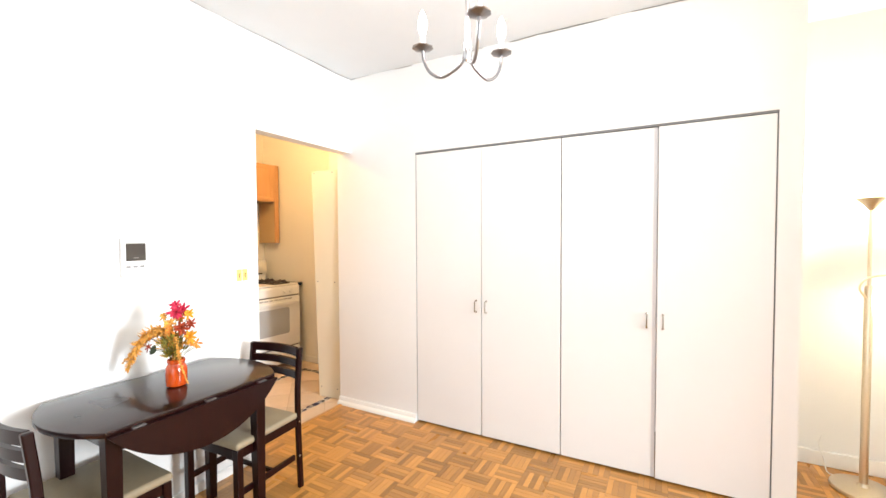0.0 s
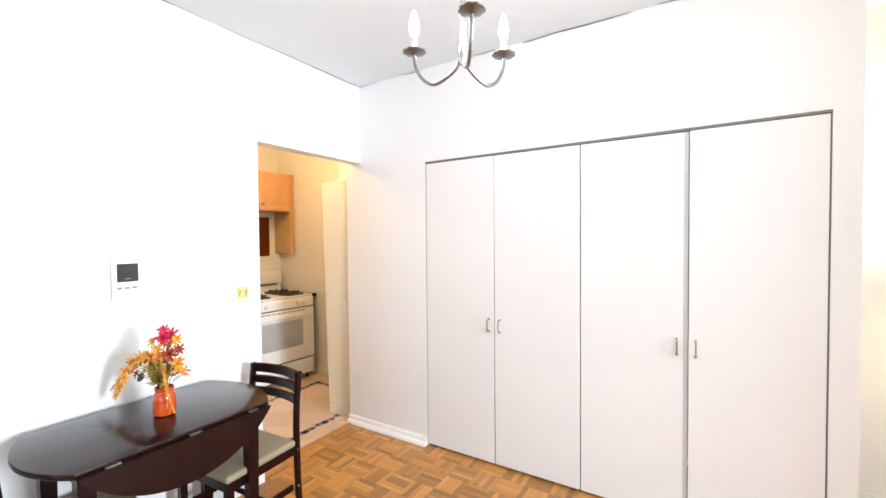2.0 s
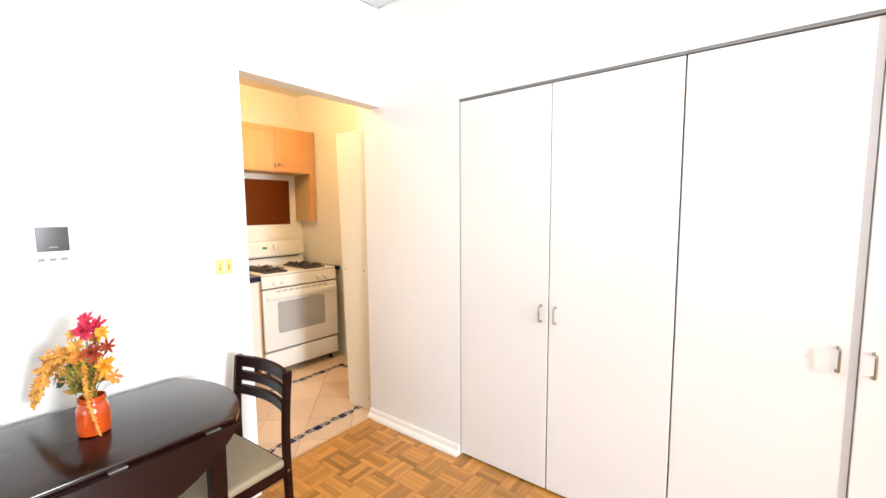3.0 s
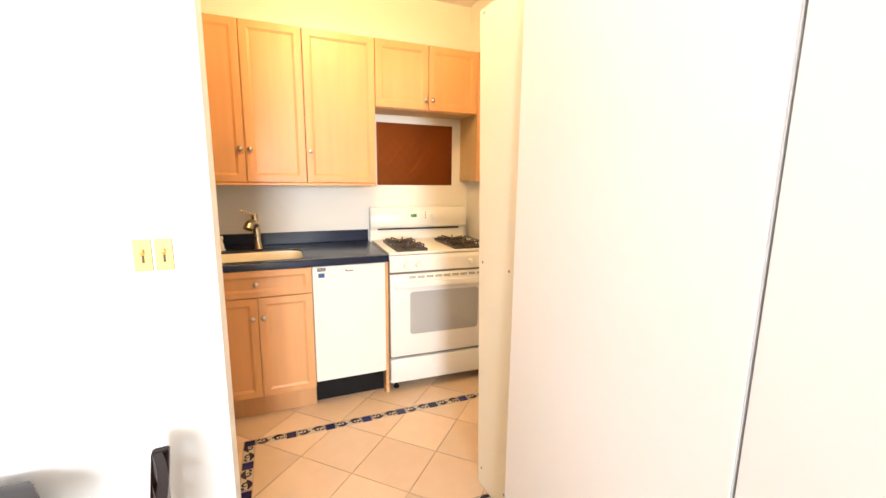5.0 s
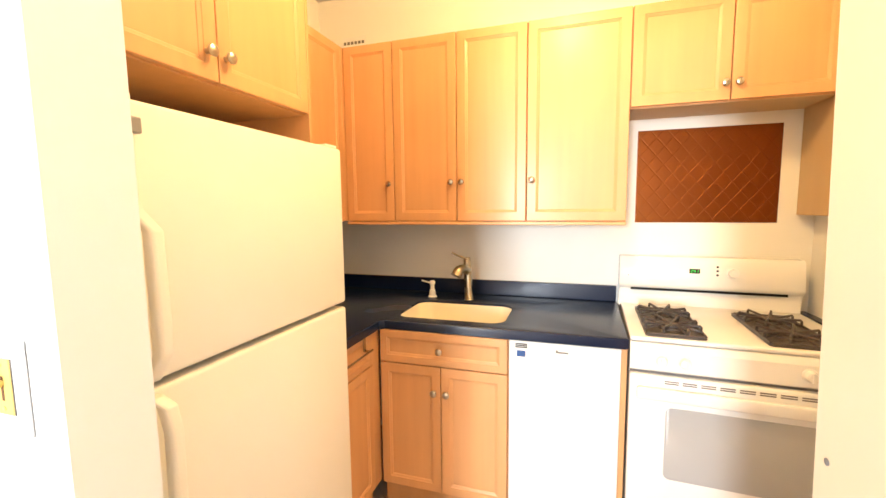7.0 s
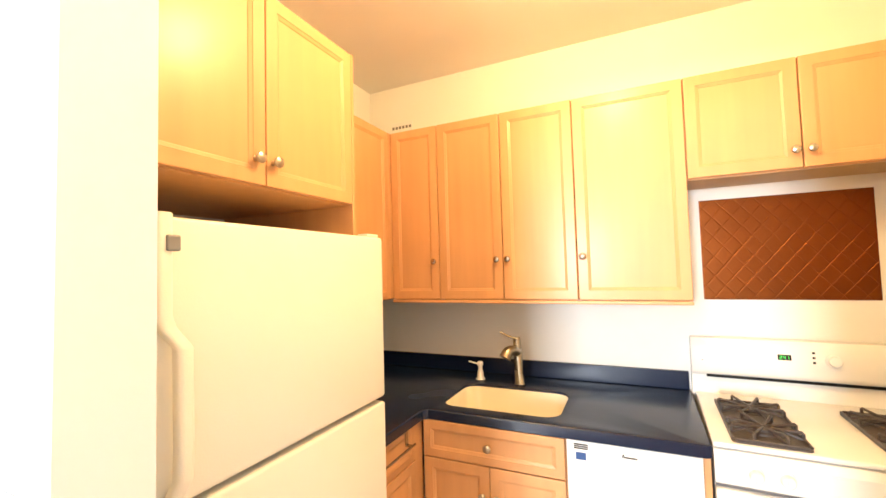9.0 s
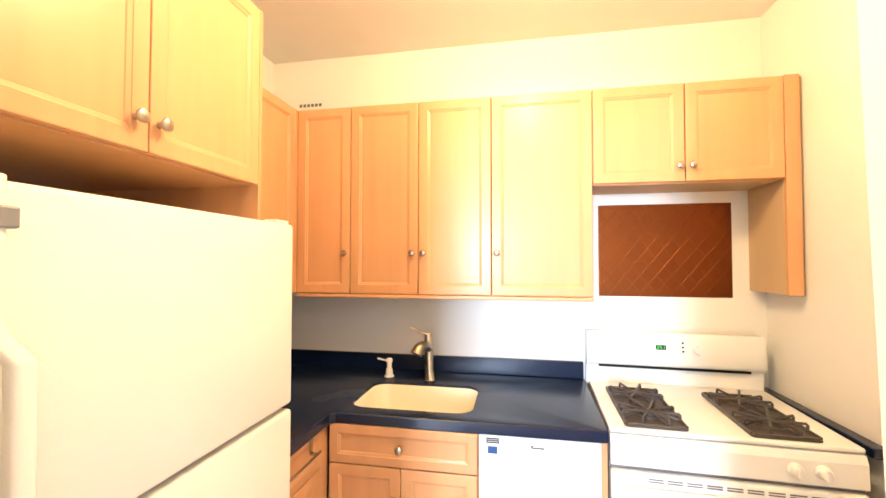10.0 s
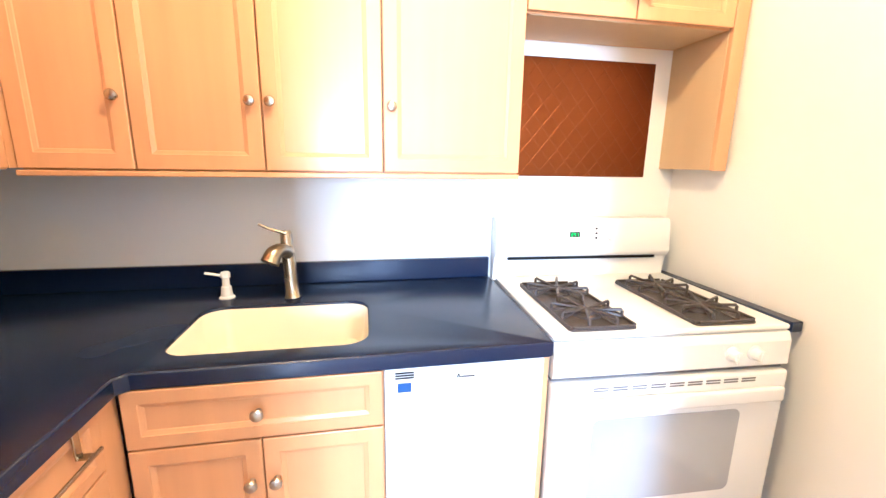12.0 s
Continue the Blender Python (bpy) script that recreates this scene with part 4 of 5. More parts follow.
for xx in (-0.20, 0.195):
    for yy in (-0.305, 0.305):
        bm = bmesh.new()
        bmesh.ops.create_cube(bm, size=1)
        for v in bm.verts:
            w = 0.054 if v.co.z > 0 else 0.040
            v.co = Vector((TC[0] + xx + v.co.x * w, TC[1] + yy + v.co.y * w, 0.727 if v.co.z > 0 else 0.0))
        bmesh.ops.bevel(bm, geom=[e for e in bm.edges if abs(e.verts[0].co.z - e.verts[1].co.z) > 0.3], offset=0.003, segments=2, affect="EDGES", profile=0.5)
        part("leg", bm, M_ESPRESSO_SATIN, tb)

# chairs: built facing +y at the origin
ch = thing("dining_chair", (0, 0, 0), "dark espresso chair with slatted back and taupe seat under the table", "chair", "chairs at the table")
W, B, F = 0.181, -0.190, 0.200
for s in (-1, 1):
    pts = [(s * W, B - 0.014, 0.0), (s * W, B - 0.004, 0.25), (s * W, B, 0.44), (s * W, B - 0.004, 0.60), (s * W, B - 0.022, 0.795)]
    bm = bmesh.new()
    prev = None
    for x, y, z in curve(pts, 4):
        row = [bm.verts.new((x + dx, y + dy, z)) for dx, dy in ((-0.012, -0.011), (-0.008, -0.016), (0.008, -0.016), (0.012, -0.011), (0.012, 0.011), (0.008, 0.016), (-0.008, 0.016), (-0.012, 0.011))]
        if prev:
            for k in range(8):
                bm.faces.new((prev[k], prev[(k + 1) % 8], row[(k + 1) % 8], row[k]))
        else:
            bm.faces.new(row)
        prev = row
    cap = bm.faces.new(prev)
    bmesh.ops.bevel(bm, geom=cap.edges[:], offset=0.005, segments=2, affect="EDGES", profile=0.5)
    part("back_leg", bm, M_ESPRESSO_SATIN, ch)
    part("front_leg", box(s * W - 0.017, s * W + 0.017, F - 0.017, F + 0.017, 0.0, 0.410, 0.003), M_ESPRESSO_SATIN, ch)
    part("side_rail", box(s * W - 0.010, s * W + 0.010, B + 0.02, F - 0.0175, 0.362, 0.410, 0.002), M_ESPRESSO_SATIN, ch)
    part("stretcher", box(s * W - 0.008, s * W + 0.008, B + 0.03, F - 0.0175, 0.175, 0.205, 0.002), M_ESPRESSO_SATIN, ch)
    for z in (0.385, 0.19):
        part("bolt", lathe([(0.006, 0), (0.006, 0.002), (0.0005, 0.003)], (s * (W + 0.0142), B + 0.004, z), 10, m=pose(0, 0, 0, 0, s * 90, 0)), M_NICKEL, ch, "small metal bolt head")
part("front_rail", box(-W + 0.0175, W - 0.0175, F - 0.010, F + 0.010, 0.362, 0.410, 0.002), M_ESPRESSO_SATIN, ch)
part("back_rail", box(-W + 0.0145, W - 0.0145, B - 0.010, B + 0.010, 0.362, 0.410, 0.002), M_ESPRESSO_SATIN, ch)
part("cross_stretcher", box(-W + 0.009, W - 0.009, -0.02, -0.004, 0.180, 0.202, 0.002), M_ESPRESSO_SATIN, ch)
bm = box(-W - 0.022, W + 0.022, B + 0.022, F + 0.022, 0.4105, 0.446, 0.014, 4)
part("seat", bm, M_SEAT, ch, "padded taupe vinyl seat", True)
for z, dy in ((0.772, -0.018), (0.708, -0.012), (0.644, -0.006)):
    bm = bmesh.new()
    prev = None
    hh = 0.024 if z > 0.75 else 0.020
    for k in range(13):
        u = -1 + 2 * k / 12
        x, y = u * (W - 0.0145), B + dy - 0.028 * (1 - u * u)
        row = [bm.verts.new((x, y + a, z + b)) for a, b in ((-0.009, -hh), (0.009, -hh), (0.009, hh), (-0.009, hh))]
        if prev:
            for q in range(4):
                bm.faces.new((prev[q], prev[(q + 1) % 4], row[(q + 1) % 4], row[q]))
        else:
            bm.faces.new(row)
        prev = row
    bm.faces.new(prev)
    part("slat", bm, M_ESPRESSO_SATIN, ch, "curved back slat", True)
ch.matrix_basis = pose(0.299, -1.214, 0.0, 0, 0, 184)
copy_thing(ch, pose(0.278, -1.905, 0.0, 0, 0, 0))

# vase of artificial autumn flowers
VX, VY, VZ = 0.322, -1.577, 0.7505
vs = thing("flower_vase", (VX, VY, VZ), "mottled orange glass jar with a threaded neck on the table", "vase")
jar = [(0.036, 0), (0.044, 0.006), (0.047, 0.03), (0.047, 0.072), (0.045, 0.094), (0.039, 0.108), (0.036, 0.113), (0.036, 0.119), (0.039, 0.122), (0.039, 0.136), (0.036, 0.138), (0.033, 0.136), (0.032, 0.115), (0.040, 0.09), (0.040, 0.02), (0.0005, 0.014)]
part("jar", lathe([(r * 0.93, z * 0.89) for r, z in jar], (VX, VY, VZ), 32), M_VASE, vs, "", True)

fl = thing("autumn_bouquet", (VX, VY, VZ + 0.02), "artificial bouquet of red, orange and straw autumn flowers in the jar", "flowers")
rnd = random.Random(7)


def petal(bm, at, d, up, length, width, curl=0.25):
    d, up = Vector(d).normalized(), Vector(up)
    s = d.cross(up)
    s = s.normalized() if s.length > 1e-4 else d.orthogonal().normalized()
    n = s.cross(d)
    at = Vector(at)
    rows = []
    for t, w in ((0, 0.25), (0.35, 0.9), (0.7, 1.0), (1.0, 0.15)):
        c = at + d * (length * t) + n * (-curl * length * t * t)
        rows.append([bm.verts.new(c - s * width * w / 2), bm.verts.new(c + n * width * 0.12), bm.verts.new(c + s * width * w / 2)])
    for a, b in zip(rows, rows[1:]):
        bm.faces.new((a[0], a[1], b[1], b[0]))
        bm.faces.new((a[1], a[2], b[2], b[1]))


def blossom(name, centre, facing, radius, count, material, label, layers=2):
    bm = bmesh.new()
    f = Vector(facing).normalized()
    a = f.orthogonal().normalized()
    b = f.cross(a)
    for q in range(layers):
        for k in range(count):
            an = 2 * math.pi * (k + 0.5 * q) / count + rnd.uniform(-0.15, 0.15)
            d = (a * math.cos(an) + b * math.sin(an)) * (1 - 0.3 * q) + f * (0.25 + 0.5 * q)
            petal(bm, Vector(centre) + f * 0.004 * q, d, f, radius * (1 - 0.25 * q) * rnd.uniform(0.7, 1.25), radius * 0.40, 0.2)
    part(name, bm, material, fl, label)


mouth = Vector((VX, VY, VZ + 0.123))
SIDE, DEEP = Vector((0.88, 0.475, 0.0)), Vector((0.475, -0.88, 0.0))


def spray(u, w, d=0.0):
    """A place in the bouquet: along the table, up, and out from the wall, from the jar's mouth."""
    return mouth + SIDE * u + DEEP * d + Vector((0, 0, w))


heads = [("red_flower", 0.012, 0.188, 0.012, M_RED, 0.036, 9, 3, "red silk flower"), ("red_flower", 0.006, 0.216, 0.0, M_RED, 0.028, 7, 2, "red silk flower"), ("red_flower", 0.026, 0.196, -0.012, M_RED, 0.030, 8, 2, "red silk flower"),
         ("yellow_flower", 0.058, 0.184, 0.006, M_YELLOW, 0.026, 7, 2, "orange-yellow silk flower"), ("mustard_flower", -0.042, 0.172, 0.0, M_STRAW, 0.022, 6, 2, "mustard silk flower"), ("mustard_flower", -0.012, 0.146, 0.018, M_STRAW, 0.028, 8, 2, "mustard silk flower"),
         ("orange_flower", -0.006, 0.118, 0.022, M_ORANGE, 0.026, 7, 2, "orange silk flower"), ("dark_red_flower", 0.034, 0.128, 0.014, M_RUST, 0.032, 8, 3, "dark red silk flower"), ("dark_red_flower", 0.058, 0.140, -0.010, M_RUST, 0.024, 7, 2, "dark red silk flower"),
         ("yellow_flower", 0.066, 0.092, 0.012, M_YELLOW, 0.030, 8, 3, "yellow silk flower"), ("orange_flower", 0.088, 0.066, 0.006, M_ORANGE, 0.024, 5, 1, "orange silk flower"), ("orange_flower", 0.010, 0.160, -0.020, M_ORANGE, 0.028, 7, 2, "orange silk flower"),
         ("orange_flower", -0.120, 0.088, -0.008, M_ORANGE, 0.030, 6, 2, "orange silk flower"), ("rust_flower", -0.112, 0.046, 0.0, M_RUST, 0.020, 6, 1, "rust silk flower")]
for nm, u, w, d, m2, r, cnt, lay_count, lab in heads:
    u, w = u * 1.12, w * 1.12
    c = spray(u, w, d)
    blossom(nm, c, DEEP + SIDE * u * 3 + Vector((0, 0, 0.45)), r * 1.05, cnt, m2, lab, lay_count)
    part("stem", tube(curve([spray(u * 0.05, -0.10), spray(u * 0.3, w * 0.4, d * 0.5), c], 5), 0.0018, 5), M_LEAF, fl)
for k in range(64):  # moss-green sprigs in the heart of the bouquet
    u, w = rnd.uniform(-0.055, 0.040), rnd.uniform(0.012, 0.100)
    u *= 0.45 + w * 5.5
    at = spray(u, w, rnd.uniform(-0.03, 0.035))
    bm = bmesh.new()
    for q in range(5):
        petal(bm, at + Vector((rnd.uniform(-0.01, 0.01), rnd.uniform(-0.01, 0.01), rnd.uniform(-0.01, 0.01))), SIDE * (u * 8 + rnd.uniform(-0.7, 0.7)) + DEEP * rnd.uniform(-0.6, 0.8) + Vector((0, 0, rnd.uniform(0.2, 1.2))), (0.2, 0.1, 1), rnd.uniform(0.020, 0.036), rnd.uniform(0.006, 0.011), 0.25)
    part("sprig", bm, (M_MOSS, M_MOSS, M_LEAF, M_STRAW, M_MOSS)[k % 5], fl)
for k in range(14):  # narrow leaves round the stems
    u, w = rnd.uniform(-0.03, 0.03), rnd.uniform(-0.005, 0.07)
    bm = bmesh.new()
    petal(bm, spray(u, w, rnd.uniform(-0.02, 0.02)), SIDE * (u * 25) + DEEP * rnd.uniform(-0.6, 0.6) + Vector((0, 0, 0.8)), (0, 0.1, 1), rnd.uniform(0.04, 0.065), rnd.uniform(0.010, 0.016), 0.3)
    part("leaf", bm, (M_LEAF, M_MOSS)[k % 2], fl)
part("leaf_stem", tube(curve([spray(0, -0.05), spray(-0.03, 0.022, 0.01), spray(-0.085, 0.042, 0.012)], 6), 0.0016, 5), M_LEAF, fl)
for k in range(5):
    bm = bmesh.new()
    petal(bm, spray(-0.080, 0.042, 0.012), SIDE * -1.0 + Vector((0, 0, -0.6 + 0.35 * k)) + DEEP * (0.4 - 0.2 * k), DEEP, 0.034, 0.016, 0.2)
    part("dark_leaf", bm, M_DARKLEAF, fl, "dark green silk leaf")


def plume(pts, fat, label):
    """A drooping tassel of many short tufts along a bent stem."""
    line = curve(pts, 10)
    st2 = part("plume_stem", tube(line, 0.0022, 5), M_STRAW, fl)
    bm = bmesh.new()
    for i in range(4, len(line)):
        w = fat * math.sin(math.pi * (0.15 + 0.70 * i / len(line)))
        for k in range(10):
            d = Vector((rnd.uniform(-1, 1), rnd.uniform(-1, 1), rnd.uniform(-1, 0.7)))
            petal(bm, line[i], d, (0.3, 0.2, 1), w * rnd.uniform(0.5, 1.1), w * 0.34, 0.2)
    part("plume", bm, M_STRAW, st2, label)


def swept(*pts):
    return [spray(*p) for p in pts]


plume(swept((0.0, -0.05, 0), (-0.014, 0.080, 0.01), (-0.048, 0.138, 0.012), (-0.110, 0.122, 0.01), (-0.160, 0.074, 0.006), (-0.196, 0.010, 0.004), (-0.222, -0.050, 0.004)), 0.034, "drooping straw-orange plume")
plume(swept((0.0, -0.05, 0), (-0.026, 0.074, 0.0), (-0.080, 0.112, -0.004), (-0.148, 0.086, -0.008), (-0.200, 0.030, -0.008), (-0.252, -0.022, -0.008)), 0.020, "drooping straw-orange plume")
plume(swept((0.0, -0.05, 0.01), (0.008, 0.055, 0.024), (0.022, 0.104, 0.032), (0.040, 0.046, 0.046), (0.056, -0.022, 0.050), (0.084, -0.095, 0.052)), 0.013, "drooping straw plume")
plume(swept((0.0, -0.05, 0.01), (0.030, 0.060, 0.010), (0.066, 0.078, 0.010), (0.098, 0.062, 0.010), (0.118, 0.054, 0.010)), 0.013, "short straw plume")

# intercom and light switches
ic = thing("intercom", (0.0, -1.578, 1.24), "white wall intercom with a dark screen and three buttons", "intercom")
part("case", box(0.001, 0.020, -1.648, -1.528, 1.236, 1.423, 0.004), M_PLASTIC, ic)
part("screen", box(0.0202, 0.0225, -1.630, -1.545, 1.313, 1.398, 0.001, 1), M_SCREEN, ic, "dark glossy screen")
part("screen_mark", box(0.0226, 0.0230, -1.599, -1.576, 1.326, 1.329), M_GREY, ic, "tiny grey word")
for y in (-1.621, -1.591, -1.562):
    part("button", box(0.0202, 0.0240, y - 0.009, y + 0.009, 1.280, 1.290, 0.001, 1), M_GREY, ic, "small grey button")
for y in (-1.639, -1.535):
    part("side_mark", box(0.0202, 0.0215, y - 0.003, y + 0.003, 1.331, 1.335), M_GREY, ic)
sw = thing("light_switch", (0.0, -1.01, 1.13), "double light switch with yellowed ivory toggles on a white plate", "light switch")
part("plate", box(0.0005, 0.0042, -1.072, -0.953, 1.132, 1.252, 0.002), M_PLASTIC, sw)
for y in (-1.032, -0.993):
    t2 = part("switch_face", box(0.0044, 0.0066, y - 0.016, y + 0.016, 1.158, 1.228, 0.001, 1), M_IVORY, sw, "yellowed ivory insert")
    part("slot", box(0.0064, 0.0069, y - 0.0024, y + 0.0024, 1.176, 1.206), M_SLOT, t2, "brown toggle slot")
    part("toggle", moved(box(0.0, 0.017, -0.0034, 0.0034, -0.0045, 0.0045, 0.0015), pose(0.0068, y, 1.196, 0, -32, 0)), M_IVORY, t2)
    for z in (1.166, 1.220):
        part("screw", lathe([(0.003, 0), (0.003, 0.0008), (0.0005, 0.0012)], (0.0066, y, z), 8, m=FACE_X), M_IVORY, t2)
    for a in (-0.0165, 0.0165):
        part("edge_line", box(0.0043, 0.0050, y + a - 0.0005, y + a + 0.0005, 1.158, 1.228), M_SEAL, t2)

# chandelier with three candle arms
cd = thing("chandelier", (CH[0], CH[1], CEIL), "small satin steel chandelier with three lit candle bulbs on curved arms", "chandelier")
part("ceiling_rose", lathe([(0.055, -0.001), (0.055, -0.008), (0.035, -0.022), (0.008, -0.028), (0.0005, -0.028)], (CH[0], CH[1], CEIL), 24), M_STEEL, cd, "", True)
z = CEIL - 0.026
k = 0
while z > 2.397:
    loop = [(0.009 * math.cos(a), 0.0, 0.017 * math.sin(a)) for a in [2 * math.pi * q / 12 for q in range(13)]]
    bm = tube(loop, 0.0022, 6)
    moved(bm, pose(CH[0], CH[1], z - 0.017, 0, 0, 90 * (k % 2) + 20))
    part("chain_link", bm, M_STEELDARK, cd, "", True)
    z -= 0.028
    k += 1
part("bell", lathe([(0.005, 2.394), (0.010, 2.388), (0.040, 2.383), (0.058, 2.375), (0.063, 2.365), (0.060, 2.349), (0.050, 2.328), (0.034, 2.308), (0.018, 2.293), (0.010, 2.286), (0.009, 2.272)], (CH[0], CH[1], 0), 28), M_CHROME, cd, "polished bell-shaped body", True)
part("column", lathe([(0.010, 2.278), (0.012, 2.26), (0.008, 2.24), (0.008, 2.11), (0.014, 2.08), (0.016, 2.055), (0.010, 2.035), (0.0005, 2.030)], (CH[0], CH[1], 0), 18), M_STEEL, cd, "", True)
for k in range(3):
    a = radians(187.0 + 120 * k)
    ca, sa = math.cos(a), math.sin(a)
    line = curve([(CH[0] + r * ca, CH[1] + r * sa, z) for r, z in ((0.010, 2.065), (0.020, 2.032), (0.055, 2.006), (0.100, 1.992), (0.142, 2.016), (0.165, 2.060), (0.170, 2.102))], 7)
    arm = part("arm", tube(line, 0.0058, 10), M_STEELDARK, cd, "", True)
    c = (CH[0] + 0.17 * ca, CH[1] + 0.17 * sa, 2.102)
    bm = bmesh.new()
    rg = []
    for r, z in ((0.006, -0.006), (0.020, -0.002), (0.036, 0.003), (0.038, 0.006), (0.034, 0.006), (0.010, 0.004)):
        rg.append([bm.verts.new((c[0] + r * (1 + 0.05 * math.cos(q * math.pi * 2 * 9 / 36) * (r > 0.03)) * math.cos(math.pi * 2 * q / 36), c[1] + r * (1 + 0.05 * math.cos(q * math.pi * 2 * 9 / 36) * (r > 0.03)) * math.sin(math.pi * 2 * q / 36), c[2] + z)) for q in range(36)])
    for r0, r1 in zip(rg, rg[1:]):
        for q in range(36):
            bm.faces.new((r0[q], r0[(q + 1) % 36], r1[(q + 1) % 36], r1[q]))
    bm.faces.new(rg[0])
    bm.faces.new(rg[-1])
    part("drip_pan", bm, M_STEELDARK, arm, "scalloped drip pan", True)
    part("candle", lathe([(0.0105, 0.005), (0.0105, 0.050), (0.007, 0.051)], c, 14), M_JAMB, arm, "", True)
    bulb = part("bulb", lathe([(0.006, 0.051), (0.012, 0.060), (0.0165, 0.080), (0.0155, 0.100), (0.008, 0.128), (0.0005, 0.140)], c, 14), M_BULB, arm, "lit candle bulb", True)
    bulb.visible_shadow = False

# floor lamp in the alcove
lp = thing("floor_lamp", (LAMP[0], LAMP[1], 0.0), "satin metal torchiere floor lamp with a side reading arm, lit", "floor lamp")
part("base", lathe([(0.135, 0.0), (0.140, 0.006), (0.138, 0.022), (0.125, 0.030), (0.03, 0.036), (0.022, 0.05), (0.0005, 0.05)], (LAMP[0], LAMP[1], 0), 36), M_LAMPMETAL, lp, "heavy round base", True)
part("lower_pole", lathe([(0.0185, 0.045), (0.0185, 1.13), (0.014, 1.145), (0.0005, 1.145)], (LAMP[0], LAMP[1], 0), 18), M_LAMPMETAL, lp, "", True)
part("upper_pole", lathe([(0.009, 1.143), (0.009, 1.562), (0.0005, 1.566)], (LAMP[0], LAMP[1], 0), 14), M_LAMPMETAL, lp, "", True)
part("shade", lathe([(0.012, 1.553), (0.020, 1.565), (0.038, 1.590), (0.068, 1.617), (0.071, 1.619), (0.066, 1.619), (0.036, 1.595), (0.012, 1.575)], (LAMP[0], LAMP[1], 0), 30), M_LAMPMETAL, lp, "flared metal bowl", True)
lx, ly = LAMP
part("reading_arm", tube(curve([(lx - 0.014, ly - 0.012, 1.075), (lx - 0.045, ly - 0.025, 1.130), (lx - 0.020, ly - 0.035, 1.185), (lx + 0.060, ly - 0.045, 1.205), (lx + 0.160, ly - 0.058, 1.195), (lx + 0.215, ly - 0.066, 1.165)], 7), 0.0052, 8), M_LAMPMETAL, lp, "thin bent arm", True)
hd = part("reading_head", lathe([(0.010, 0.070), (0.020, 0.062), (0.030, 0.030), (0.050, -0.020), (0.047, -0.020), (0.026, 0.030), (0.010, 0.055)], (lx + 0.238, ly - 0.070, 1.135), 20, m=Matrix.Rotation(radians(-32), 4, "Y")), M_LAMPMETAL, lp, "small tilted lamp head", True)
rb = part("reading_bulb", lathe([(0.0005, -0.010), (0.014, -0.004), (0.018, 0.010), (0.010, 0.035)], (lx + 0.238, ly - 0.070, 1.135), 14, m=Matrix.Rotation(radians(-32), 4, "Y")), M_READ, hd, "lit small bulb", True)
rb.visible_shadow = False
cb = tube(curve([(3.14, 0.635, 0.20), (3.125, 0.625, 0.14), (3.145, 0.61, 0.06), (3.15, 0.56, 0.008), (3.20, 0.545, 0.006), (3.26, 0.50, 0.006)], 7), 0.003, 6)
whole("lamp_cable", cb, M_PLASTIC, (3.14, 0.62, 0.0), "thin white cable running down the wall to the lamp", "cable", smooth=True)

# ---- kitchen floor ----
setting("kitchen_floor", box(KX, -0.122, KS, KN, -0.05, -0.004), M_GROUT, "kitchen floor of cream diagonal tiles with a navy scroll border", "floor")
kfloor = bpy.data.objects["kitchen_floor"]
OX0, OX1, OY0, OY1 = -1.127, -0.288, -0.975, 0.512
BW = 0.052


def lay(poly):
    """One floor tile, its face 2 mm proud of the joints."""
    bm = bmesh.new()
    try:
        f = bm.faces.new([bm.verts.new((x, y, -0.004)) for x, y in poly])
    except ValueError:
        bm.free()
        return
    if f.calc_area() < 0.0006:
        bm.free()
        return
    got = bmesh.ops.extrude_face_region(bm, geom=[f])
    bmesh.ops.translate(bm, vec=(0, 0, 0.004), verts=[v for v in got["geom"] if isinstance(v, bmesh.types.BMVert)])
    part("tile", bm, M_TILE, kfloor)


D = 0.2125
zones = [(OX0 + BW + 0.003, OX1 - BW - 0.003, OY0 + BW + 0.003, OY1 - BW - 0.003), (KX, OX0 - 0.003, KS, KN), (OX1 + 0.003, -0.124, KS, KN), (OX0, OX1, KS, OY0 - 0.003), (OX0, OX1, OY1 + 0.003, KN)]
for zx0, zx1, zy0, zy1 in zones:
    for i in range(-8, 8):
        for j in range(-8, 8):
            cx, cy = -0.90 + D + D * (i + j), -0.285 + D * (i - j)
            h = D - 0.0035
            poly = [(cx + h, cy), (cx, cy + h), (cx - h, cy), (cx, cy - h)]
            for v, ax, s in ((zx0, 0, 1), (zx1, 0, -1), (zy0, 1, 1), (zy1, 1, -1)):
                poly = clip(poly, v, ax, s) if len(poly) > 2 else []
            if len(poly) > 2:
                lay(poly)

# border: navy squares between white tiles with dark scrolls
square = mesh_of("border_square", box(-0.0245, 0.0245, -0.0245, 0.0245, -0.004, 0.0005, 0.001, 1), M_NAVYTILE)
strip = mesh_of("border_strip", box(-0.0735, 0.0735, -0.0245, 0.0245, -0.004, 0.0003, 0.001, 1), M_BORDER)
bm = bmesh.new()


def ribbon(pts, widths):
    prev = None
    for i, p in enumerate(pts):
        a, b = pts[max(i - 1, 0)], pts[min(i + 1, len(pts) - 1)]
        d = Vector((b[0] - a[0], b[1] - a[1])).normalized()
        w = widths(i / (len(pts) - 1))
        row = [bm.verts.new((p[0] - d.y * w, p[1] + d.x * w, 0.0010)), bm.verts.new((p[0] + d.y * w, p[1] - d.x * w, 0.0010))]
        if prev:
            bm.faces.new((prev[0], prev[1], row[1], row[0]))
        prev = row


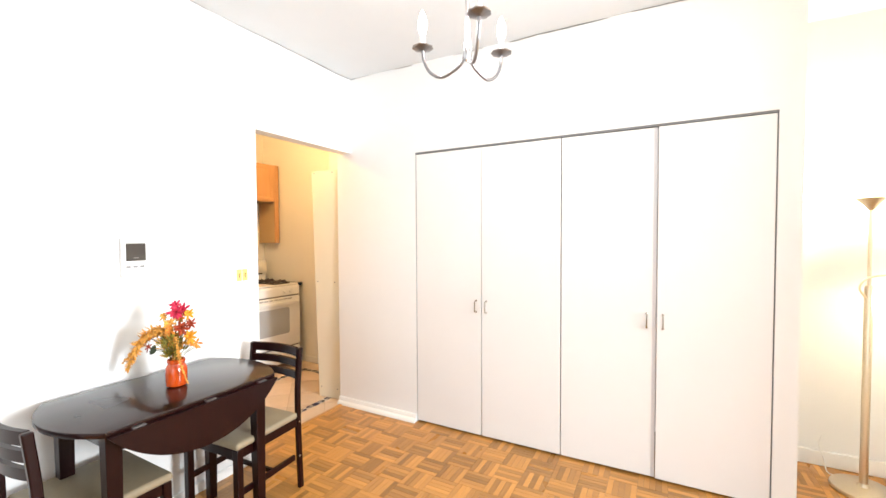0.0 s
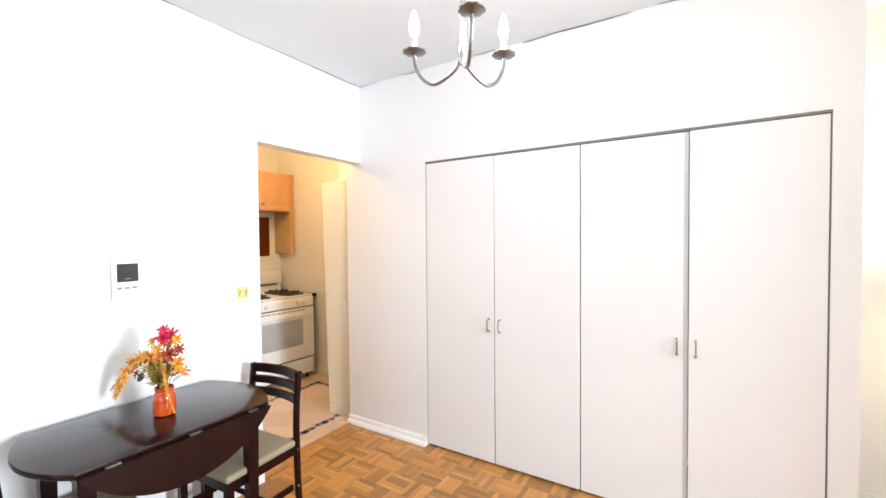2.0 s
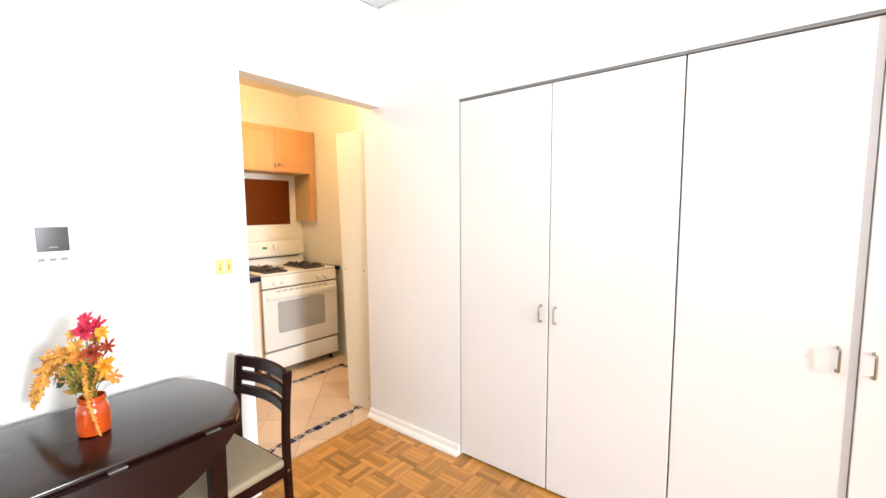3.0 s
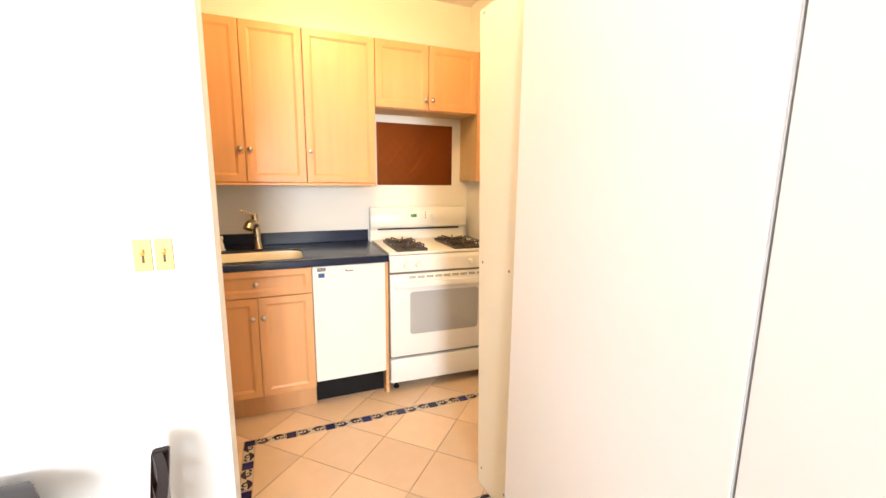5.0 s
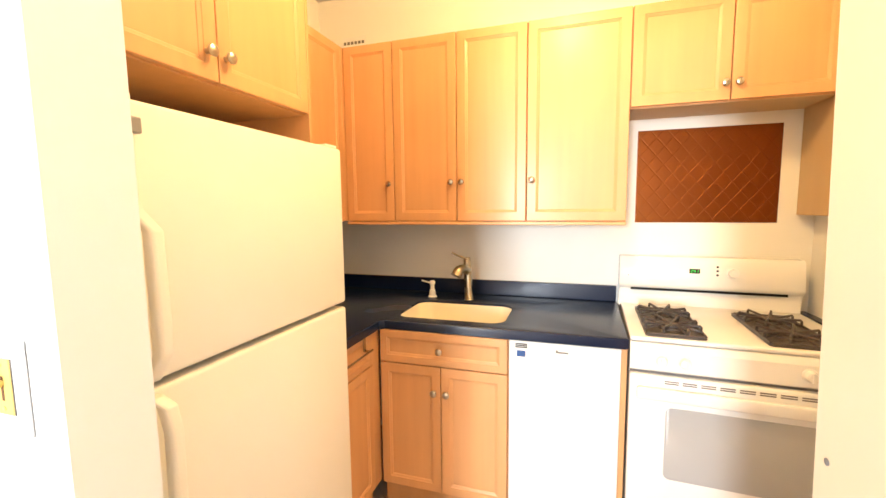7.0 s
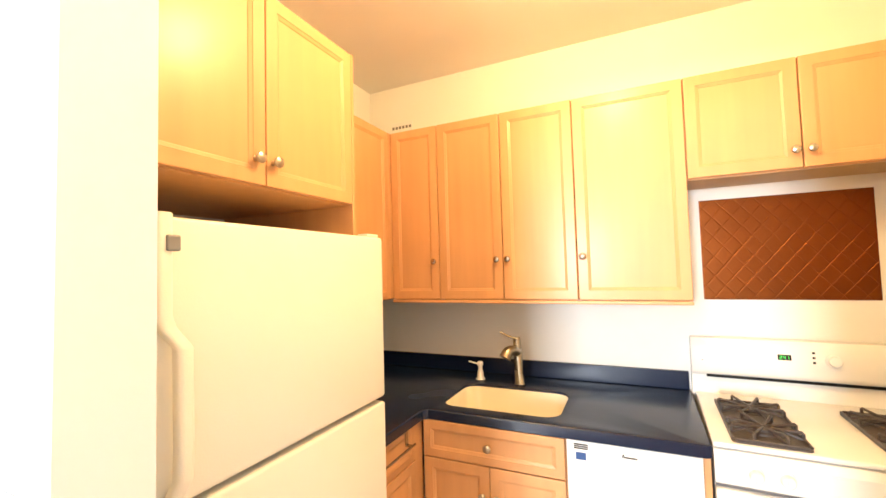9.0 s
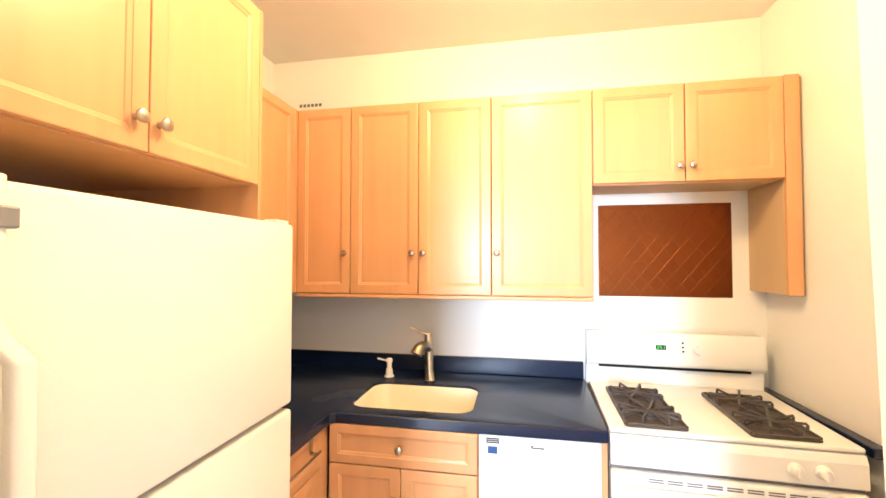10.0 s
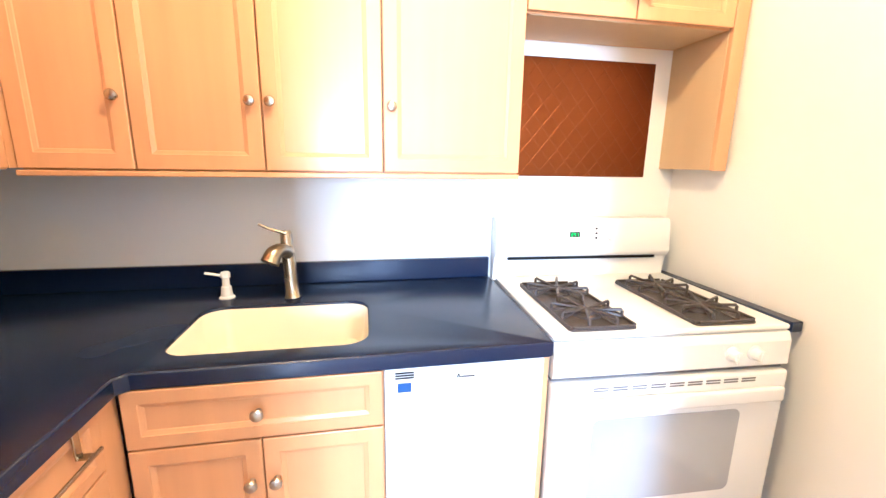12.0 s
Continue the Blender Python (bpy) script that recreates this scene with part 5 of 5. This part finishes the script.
for s in (-1, 1):
    wave = [(s * (0.004 + 0.062 * t), s * 0.016 * math.sin(2.6 * t + 0.1)) for t in [k / 14 for k in range(15)]]
    ribbon(wave, lambda t: 0.0028 + 0.0078 * math.sin(math.pi * t))
    spiral = [(s * 0.036 + (0.017 - 0.012 * t) * math.cos(5.2 * t + 2.2 + (0 if s > 0 else math.pi)), -s * 0.004 + (0.017 - 0.012 * t) * math.sin(5.2 * t + 2.2 + (0 if s > 0 else math.pi))) for t in [k / 22 for k in range(23)]]
    ribbon(spiral, lambda t: 0.0058 * (1 - 0.5 * t))
    leafy = [(s * (0.050 + 0.018 * t), -s * (0.019 - 0.012 * t)) for t in [k / 6 for k in range(7)]]
    ribbon(leafy, lambda t: 0.0070 * math.sin(math.pi * (0.1 + 0.85 * t)))
for e in range(2):
    ribbon([((e * 2 - 1) * 0.0715, -0.022 + 0.044 * k / 4) for k in range(5)], lambda t: 0.0014)
bmesh.ops.solidify(bm, geom=bm.faces[:], thickness=0.0006)
scroll = mesh_of("border_scroll", bm, M_SCROLL)


def piece(name, me, x, y, turn, parent):
    o = new(name, me)
    o.location, o.rotation_euler, o.parent = (x, y, 0), (0, 0, turn), parent
    ORIGIN[o.name] = Vector((x, y, 0))
    return o


P = 0.2035


def border(x0, y0, dx, dy, count):
    for k in range(count):
        x, y = x0 + dx * P * k, y0 + dy * P * k
        piece("border_square", square, x, y, 0, kfloor)
        t = math.atan2(dy, dx)
        o = piece("border_tile", strip, x + dx * P / 2, y + dy * P / 2, t, kfloor)
        s = new("scroll", scroll)
        s.parent = o


border(OX0 + BW / 2, OY0 + BW / 2, 0, 1, 7)
border(OX1 - BW / 2, OY1 - BW / 2, 0, -1, 7)
border(OX1 - BW / 2, OY0 + BW / 2, -1, 0, 4)
border(OX0 + BW / 2, OY1 - BW / 2, 1, 0, 4)

# ---- parquet ----
setting("floor", box(-0.12, XE + 0.15, YS - 0.15, 0.76, -0.06, -0.003), M_GAP, "honey oak mosaic parquet floor in basket pattern", "floor")
pfloor = bpy.data.objects["floor"]
BL, NS = 0.152, 5
SWD = BL / NS
strip_me = mesh_of("parquet_strip", box(-BL / 2 + 0.0007, BL / 2 - 0.0007, -SWD / 2 + 0.0006, SWD / 2 - 0.0006, -0.003, 0.0, 0.0006, 1), M_OAK)
rest_v, rest_f = [], []
made = 0
nx, ny = 45, 45
for i in range(nx):
    for j in range(ny):
        cx, cy = -0.12 + BL * (i + 0.5), 0.66 - BL * (j + 0.5)
        if cx > XE + 0.1 or cy < YS:
            continue
        if cy > 0.0 and 0.0 < cx < 2.8:
            if cy > 0.08:
                continue
        for s in range(NS):
            o = (s - (NS - 1) / 2) * SWD
            flat = (i + j) % 2 == 0
            x, y = (cx, cy + o) if flat else (cx + o, cy)
            if flat and x - BL / 2 < -0.125:
                continue
            near = 0.0 < cx < 1.55 and -0.92 < cy < 0.0
            if near and made < 300:
                piece("parquet_strip", strip_me, x, y, 0 if flat else math.pi / 2, pfloor)
                made += 1
            else:
                hx, hy = (BL / 2 - 0.0007, SWD / 2 - 0.0006) if flat else (SWD / 2 - 0.0006, BL / 2 - 0.0007)
                b = len(rest_v)
                rest_v += [(x - hx, y - hy, -0.003), (x + hx, y - hy, -0.003), (x + hx, y + hy, -0.003), (x - hx, y + hy, -0.003), (x - hx, y - hy, 0), (x + hx, y - hy, 0), (x + hx, y + hy, 0), (x - hx, y + hy, 0)]
                rest_f += [(b + 4, b + 5, b + 6, b + 7), (b, b + 1, b + 5, b + 4), (b + 1, b + 2, b + 6, b + 5), (b + 2, b + 3, b + 7, b + 6), (b + 3, b, b + 4, b + 7)]
me = bpy.data.meshes.new("parquet_field")
me.from_pydata(rest_v, [], rest_f)
me.materials.append(M_OAK)
ob = new("parquet_field", me)
ob.parent = pfloor
tagged(ob, "oak parquet strips farther off", "", "", "stuff")
whole("threshold_strip", box(-0.128, -0.098, -0.896, -0.015, -0.002, 0.006, 0.002), M_OAK, (-0.11, -0.45, 0.0), "thin worn oak strip between parquet and kitchen tiles", "threshold")
